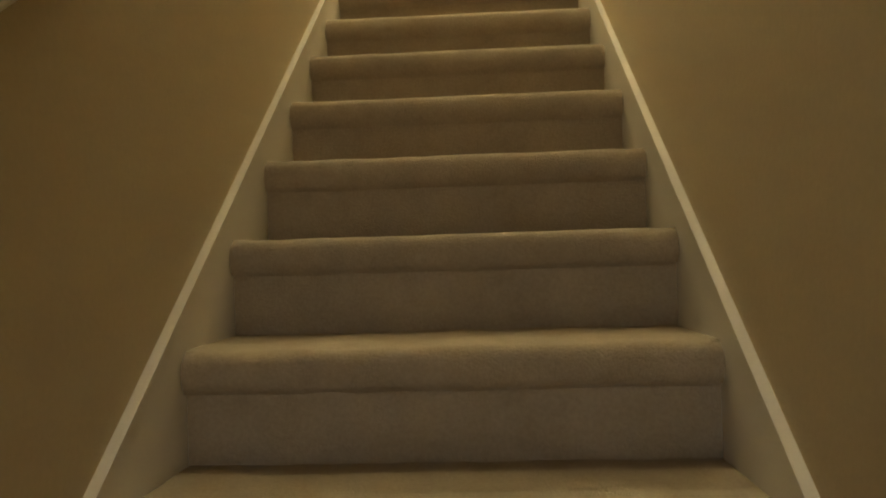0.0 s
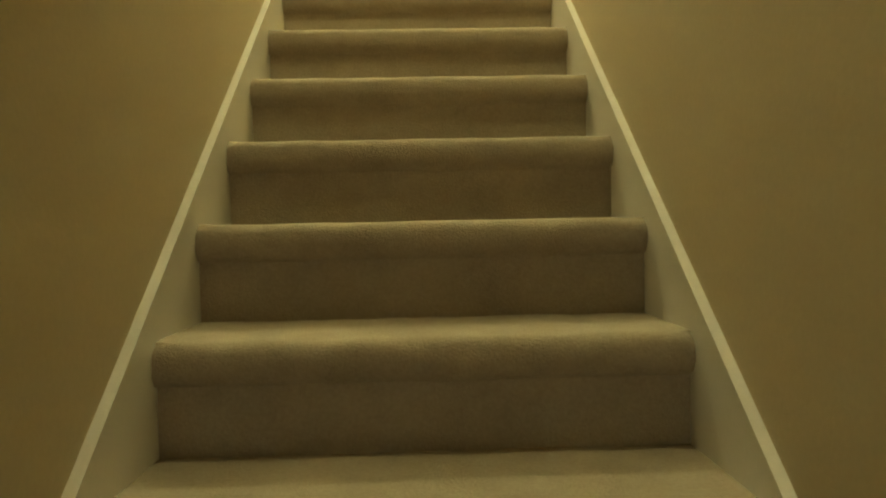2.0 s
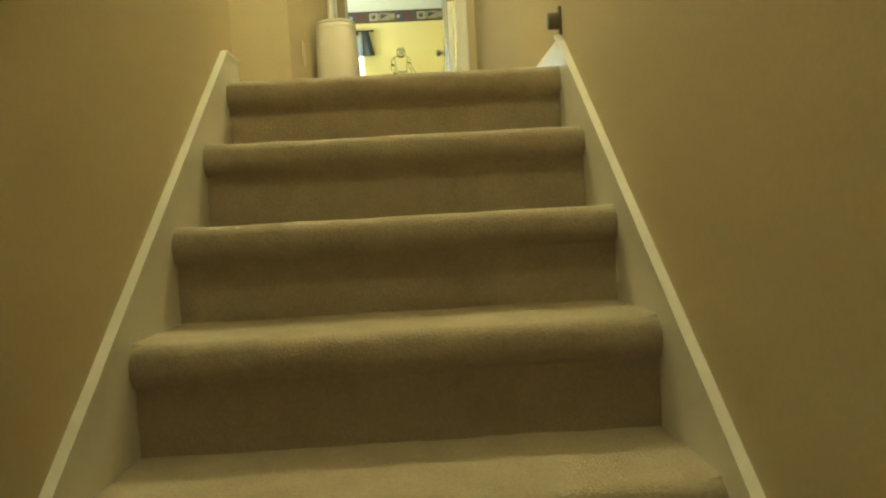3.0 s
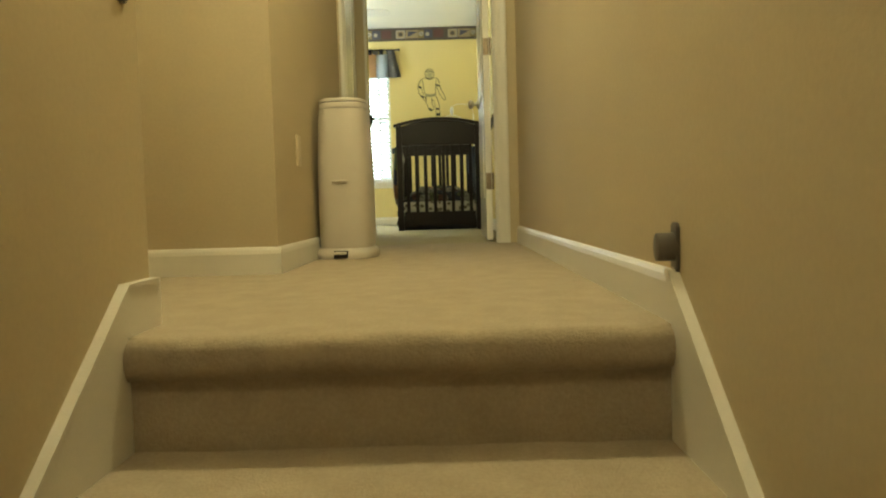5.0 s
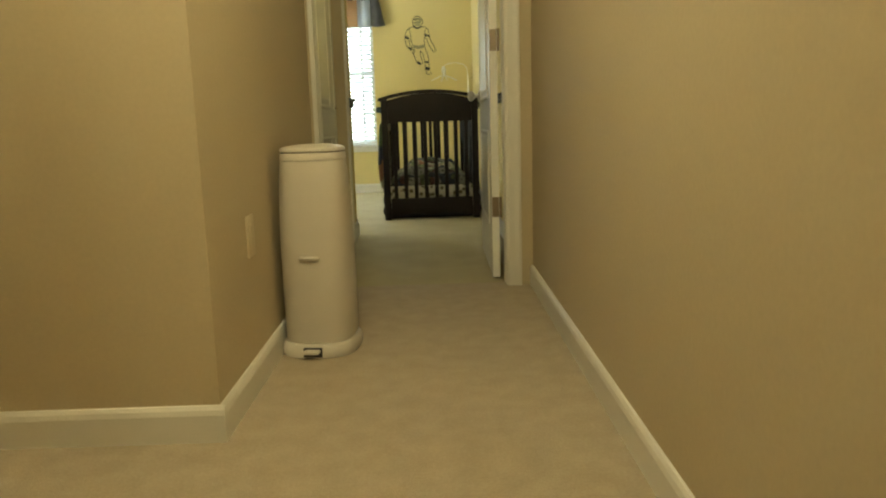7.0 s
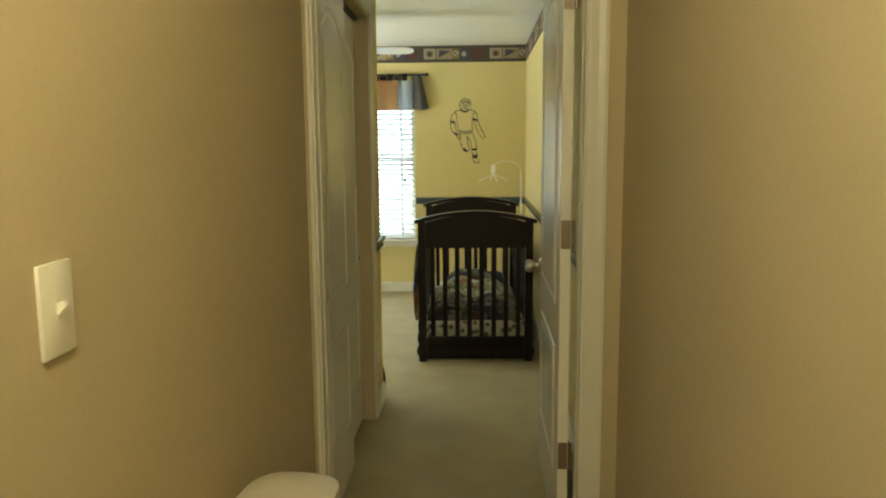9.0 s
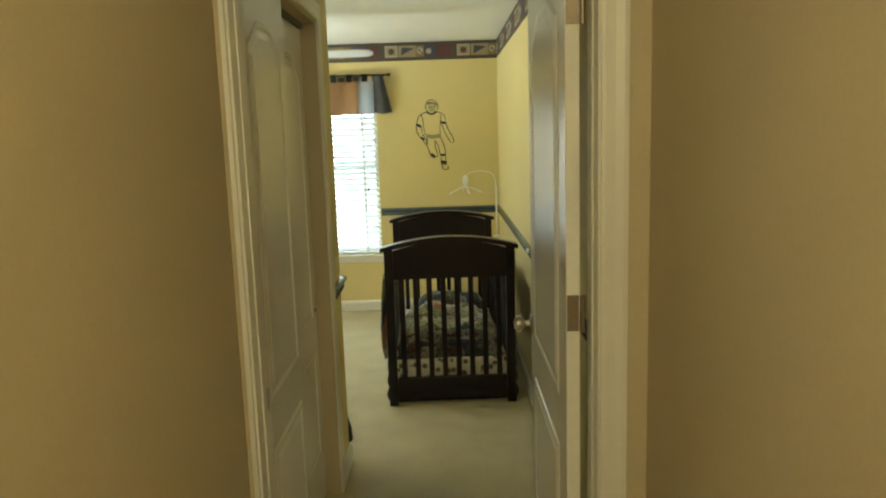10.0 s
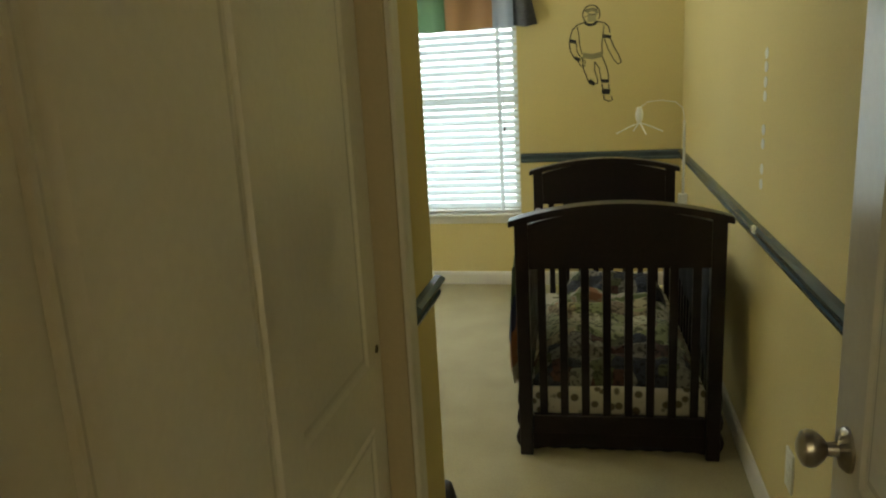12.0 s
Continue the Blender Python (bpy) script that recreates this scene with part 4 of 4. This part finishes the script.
def crib_end(y, name):
    end = part(name, box(-CW + 0.05, CW - 0.05, y - 0.012, y + 0.012, 0.085, 0.158, 0.003), ESPRESSO, crib)
    def at(u, v, w):
        return Vector((u, y - 0.017 + w, v))
    # arched panel above the slats
    out = [(-CW + 0.03, 0.715), (CW - 0.03, 0.715)]
    for i in range(17):
        s = 1 - 2 * i / 16
        out.append((s * (CW - 0.03), TOP - 0.015 + 0.052 * (1 - s * s)))
    part("arched_panel", prism(out, 0.034, at), ESPRESSO, end)
    cap = []
    for i in range(21):
        s = 1 - 2 * i / 20
        cap.append((s * (CW + 0.022), TOP + 0.006 + 0.055 * (1 - s * s)))
    cap += [(s, v - 0.024) for s, v in reversed(cap)]
    part("cap_rail", prism(cap, 0.075, lambda u, v, w: Vector((u, y - 0.0375 + w, v)), bevel=0.005), ESPRESSO, end)
    for sx in (-1, 1):
        b = box(sx * (CW - 0.022) - 0.024, sx * (CW - 0.022) + 0.024, y - 0.024, y + 0.024, 0.0, TOP, 0.004)
        part("post", b, ESPRESSO, end)
        # carved knee on the outer side of the post
        knee = []
        for i in range(13):
            v = 0.03 + 0.24 * i / 12
            knee.append((CW + 0.002 + 0.016 * abs(math.sin(i * math.pi / 4)) * (1 - i / 14), v))
        knee = [(CW - 0.006, 0.03), *knee, (CW - 0.006, 0.27)]
        part("knee", prism([(sx * u, v) for u, v in (knee if sx > 0 else knee[::-1])], 0.036, lambda u, v, w: Vector((u, y - 0.018 + w, v))), ESPRESSO, end)
    low = [(-CW + 0.04, 0.086), (-CW + 0.04, 0.02)]
    for i in range(13):
        s = -1 + 2 * i / 12
        low.append((s * (CW - 0.06), 0.02 + 0.018 * abs(math.sin(s * math.pi)) + 0.010 * (1 - s * s)))
    low += [(CW - 0.04, 0.02), (CW - 0.04, 0.086)]
    part("lower_panel", prism(low, 0.024, lambda u, v, w: Vector((u, y - 0.012 + w, v))), ESPRESSO, end)
    for i in range(8):
        u = (i - 3.5) * 0.0755
        part("slat", box(u - 0.0145, u + 0.0145, y - 0.007, y + 0.007, 0.12, 0.72, 0.003), ESPRESSO, end)
    return end


crib_end(0.0, "footboard")
crib_end(CL, "headboard")
for sx in (-1, 1):
    x = sx * (CW - 0.02)
    side = part("side_rail", box(x - 0.013, x + 0.013, 0.026, CL - 0.026, 0.645, 0.70, 0.006), ESPRESSO, crib)
    part("bottom_rail", box(x - 0.013, x + 0.013, 0.026, CL - 0.026, 0.085, 0.145, 0.004), ESPRESSO, side)
    for i in range(15):
        y = 0.09 + i * (CL - 0.18) / 14
        part("slat", box(x - 0.006, x + 0.006, y - 0.013, y + 0.013, 0.14, 0.65, 0.002), ESPRESSO, side)
part("base_frame", box(-CW + 0.035, CW - 0.035, 0.03, CL - 0.03, 0.1, 0.118), ESPRESSO, crib)

mattress = thing("mattress", "crib mattress in a white sheet with dark dots", "mattress", CRIB @ pose(0, 0, 0.119))
part("mattress_body", box(-CW + 0.036, CW - 0.036, 0.04, CL - 0.04, 0.0, 0.125, 0.022, seg=3), SHEET, mattress, smooth=True)


def soft_heap(x0, x1, y0, y1, height, base, seed, nx=30, ny=26):
    b = bmesh.new()
    grid = []
    for j in range(ny + 1):
        row = []
        for i in range(nx + 1):
            u, v = i / nx, j / ny
            edge = min(1.0, 5 * min(u, 1 - u), 5 * min(v, 1 - v)) ** 0.5
            x, y = x0 + (x1 - x0) * u, y0 + (y1 - y0) * v
            n1 = noise.noise(Vector((x * 6, y * 6, seed)))
            n2 = abs(noise.noise(Vector((x * 15, y * 11, seed + 4))))
            z = base + edge * (height(v) * (0.8 + 0.35 * n1) + 0.028 * n2)
            wob = 0.012 * noise.noise(Vector((x * 9, y * 9, seed + 9)))
            row.append(b.verts.new((x + wob, y + wob, z)))
        grid.append(row)
    for r0, r1 in zip(grid, grid[1:]):
        for i in range(nx):
            b.faces.new((r0[i], r0[i + 1], r1[i + 1], r1[i]))
    low = bmesh.ops.extrude_edge_only(b, edges=[e for e in b.edges if e.is_boundary])
    for v in low["geom"]:
        if isinstance(v, bmesh.types.BMVert):
            v.co.z = base - 0.001
    return b


quilt = thing("quilt", "rumpled patchwork quilt in cream, olive and navy", "quilt", CRIB @ pose(0, 0, 0.2445))
part("quilt_cloth", soft_heap(-CW + 0.05, CW - 0.05, 0.30, 0.85, lambda v: 0.11 + 0.03 * v, 0.0, 3.0), QUILT, quilt, smooth=True)
part("turned_edge", soft_heap(-CW + 0.06, CW - 0.06, 0.80, 0.862, lambda v: 0.145, 0.0, 5.0, 24, 8), PILLOW, quilt, "pale turned-back edge", smooth=True)
folded = thing("folded_blanket", "dark navy and brown patterned blanket lying folded on the quilt", "blanket", CRIB @ pose(0, 0, 0.2445))
part("blanket_cloth", soft_heap(-CW + 0.045, CW - 0.06, 0.06, 0.31, lambda v: 0.075 + 0.06 * v, 0.0, 11.0), DARK_PRINT, folded, smooth=True)
part("blanket_fold", soft_heap(-CW + 0.08, CW - 0.12, 0.16, 0.305, lambda v: 0.12 + 0.02 * v, 0.0, 17.0, 24, 10), DARK_PRINT, folded, smooth=True)
bumper = thing("crib_bumper", "dark cloth crib bumper sagging along the wall side", "bumper", CRIB)
b = bmesh.new()
grid = []
for i in range(25):
    s = i / 24
    low_z = 0.27 + 0.26 * s ** 0.7 + 0.012 * math.sin(s * 19)
    row = []
    for k in range(9):
        q = k / 8
        row.append(b.verts.new((CW - 0.037 - 0.012 * math.sin(q * 3.1) - 0.004 * math.sin(s * 40), 0.04 + 1.15 * s, 0.715 + (low_z - 0.715) * q)))
    grid.append(row)
for r0, r1 in zip(grid, grid[1:]):
    for k in range(8):
        b.faces.new((r0[k], r0[k + 1], r1[k + 1], r1[k]))
bmesh.ops.solidify(b, geom=b.faces[:], thickness=0.006)
part("bumper_cloth", b, SKIRT_CLOTH, bumper, smooth=True)
pil = thing("pillow", "crib pillow in a dark printed case behind the quilt", "pillow", CRIB @ pose(0, 0, 0.2445))
part("pillow_body", soft_heap(-CW + 0.13, CW - 0.07, 0.865, 1.24, lambda v: 0.13 + 0.05 * math.sin(math.pi * v), 0.0, 7.0), DARK_PRINT, pil, smooth=True)

throw = thing("throw", "striped blanket in green, navy and orange over the crib rail", "blanket", CRIB)
TX = -CW - 0.022
THROW_LINE = [(-CW + 0.018, 0.52), (-CW + 0.016, 0.66), (-CW + 0.010, 0.714), (-CW - 0.004, 0.72), (TX + 0.004, 0.70), (TX - 0.004, 0.62), (TX - 0.010, 0.54), (TX - 0.013, 0.47), (TX - 0.016, 0.41), (TX - 0.014, 0.35), (TX - 0.008, 0.29), (TX + 0.004, 0.24)]
for mat, first, last in ((THROW_GREEN, 0, 6), (THROW_BLUE, 6, 8), (THROW_ORANGE, 8, 10), (THROW_CREAM, 10, 11)):
    b = bmesh.new()
    grid = []
    for j in range(15):
        y = 0.04 + 0.7 * j / 14
        sag = 0.03 * math.sin(math.pi * j / 14)
        grid.append([b.verts.new((x - 0.008 * math.sin(y * 26 + q * 0.5) * (q > 3), y, z - sag * (q > 5) * (q - 5) / 6)) for q, (x, z) in list(enumerate(THROW_LINE))[first:last + 1]])
    for r0, r1 in zip(grid, grid[1:]):
        for i in range(last - first):
            b.faces.new((r0[i], r0[i + 1], r1[i + 1], r1[i]))
    bmesh.ops.solidify(b, geom=b.faces[:], thickness=0.006)
    part("throw_stripe", b, mat, throw, smooth=True)

ruffle = thing("bed_skirt", "dark blue-grey crib skirt hanging to the carpet", "bed skirt", CRIB)
b = bmesh.new()
top_, low_ = [], []
for i in range(61):
    s = i / 60
    if s < 0.25:
        p = Vector((-CW + 0.045, CL * 0.9 * (1 - s / 0.25) + 0.03, 0))
    elif s < 0.75:
        p = Vector((-CW + 0.045 + (2 * CW - 0.09) * (s - 0.25) / 0.5, 0.03, 0))
    else:
        p = Vector((CW - 0.045, 0.03 + CL * 0.9 * (s - 0.75) / 0.25, 0))
    wv = 0.006 * math.sin(i * 1.9)
    top_.append(b.verts.new(p + Vector((0, 0.0, 0.099))))
    low_.append(b.verts.new(p + Vector((wv, wv, 0.004))))
for i in range(60):
    b.faces.new((top_[i], top_[i + 1], low_[i + 1], low_[i]))
bmesh.ops.solidify(b, geom=b.faces[:], thickness=0.003)
part("skirt_cloth", b, SKIRT_CLOTH, ruffle, smooth=True)

# crib mobile on its arm
mobile = thing("crib_mobile", "white plastic crib mobile on a bent arm", "mobile")
part("upright", tube([(0.372, 6.31, 0.72), (0.374, 6.312, 0.95), (0.372, 6.31, 1.12)], 0.0065), WHITE, mobile, smooth=True)
part("arm", tube([(0.372, 6.31, 1.11), (0.37, 6.31, 1.14), (0.362, 6.306, 1.18), (0.33, 6.30, 1.21), (0.26, 6.292, 1.222), (0.2, 6.29, 1.217), (0.16, 6.29, 1.19)], 0.002), WHITE, mobile, smooth=True)
part("clamp", box(0.35, 0.392, 6.285, 6.335, 0.70, 0.76, 0.006), WHITE, mobile)
part("motor", spin([(0, 1.16), (0.012, 1.157), (0.019, 1.13), (0.017, 1.1), (0.008, 1.082), (0, 1.08)], Matrix.Translation((0.158, 6.29, 0.035)), 20), WHITE, mobile, smooth=True)
for a in (12, 102, 192, 282):
    c, s = math.cos(radians(a)), math.sin(radians(a))
    part("hanger_arm", tube([(0.16, 6.29, 1.118), (0.16 + 0.05 * c, 6.29 + 0.05 * s, 1.1), (0.16 + 0.115 * c, 6.29 + 0.115 * s, 1.07)], 0.0035), WHITE, mobile, smooth=True)

# white discs in a column on the bedroom wall, imitating sun through the blind
for i, z in enumerate((1.406, 1.366, 1.32, 1.277, 1.174, 1.13, 1.051, 1.003)):
    g = thing("light_spot", "small white disc standing for a sun spot on the yellow wall", "sticker", group="stickers in a column on the wall")
    part("spot_disc", prism([(0.021 * math.cos(2 * math.pi * k / 12), 0.017 * math.sin(2 * math.pi * k / 12)) for k in range(12)], 0.0015, lambda u, v, w: Vector((XR - w, 5.0 + u, z + v))), WHITE, g)

# small white clip on the chair rail
clip_ = thing("cord_clip", "small white plastic clip on the blue chair rail", "clip", pose(XR - 0.027, 4.94, 0.868))
part("clip_body", box(-0.006, 0.004, -0.014, 0.014, -0.012, 0.012, 0.003), WHITE, clip_, smooth=True)
part("clip_pin", spin([(0, 0), (0.004, 0), (0.004, 0.004), (0, 0.005)], Matrix.Translation((-0.006, 0, 0)) @ Euler((0, radians(-90), 0)).to_matrix().to_4x4(), 10), NICKEL, clip_, smooth=True)
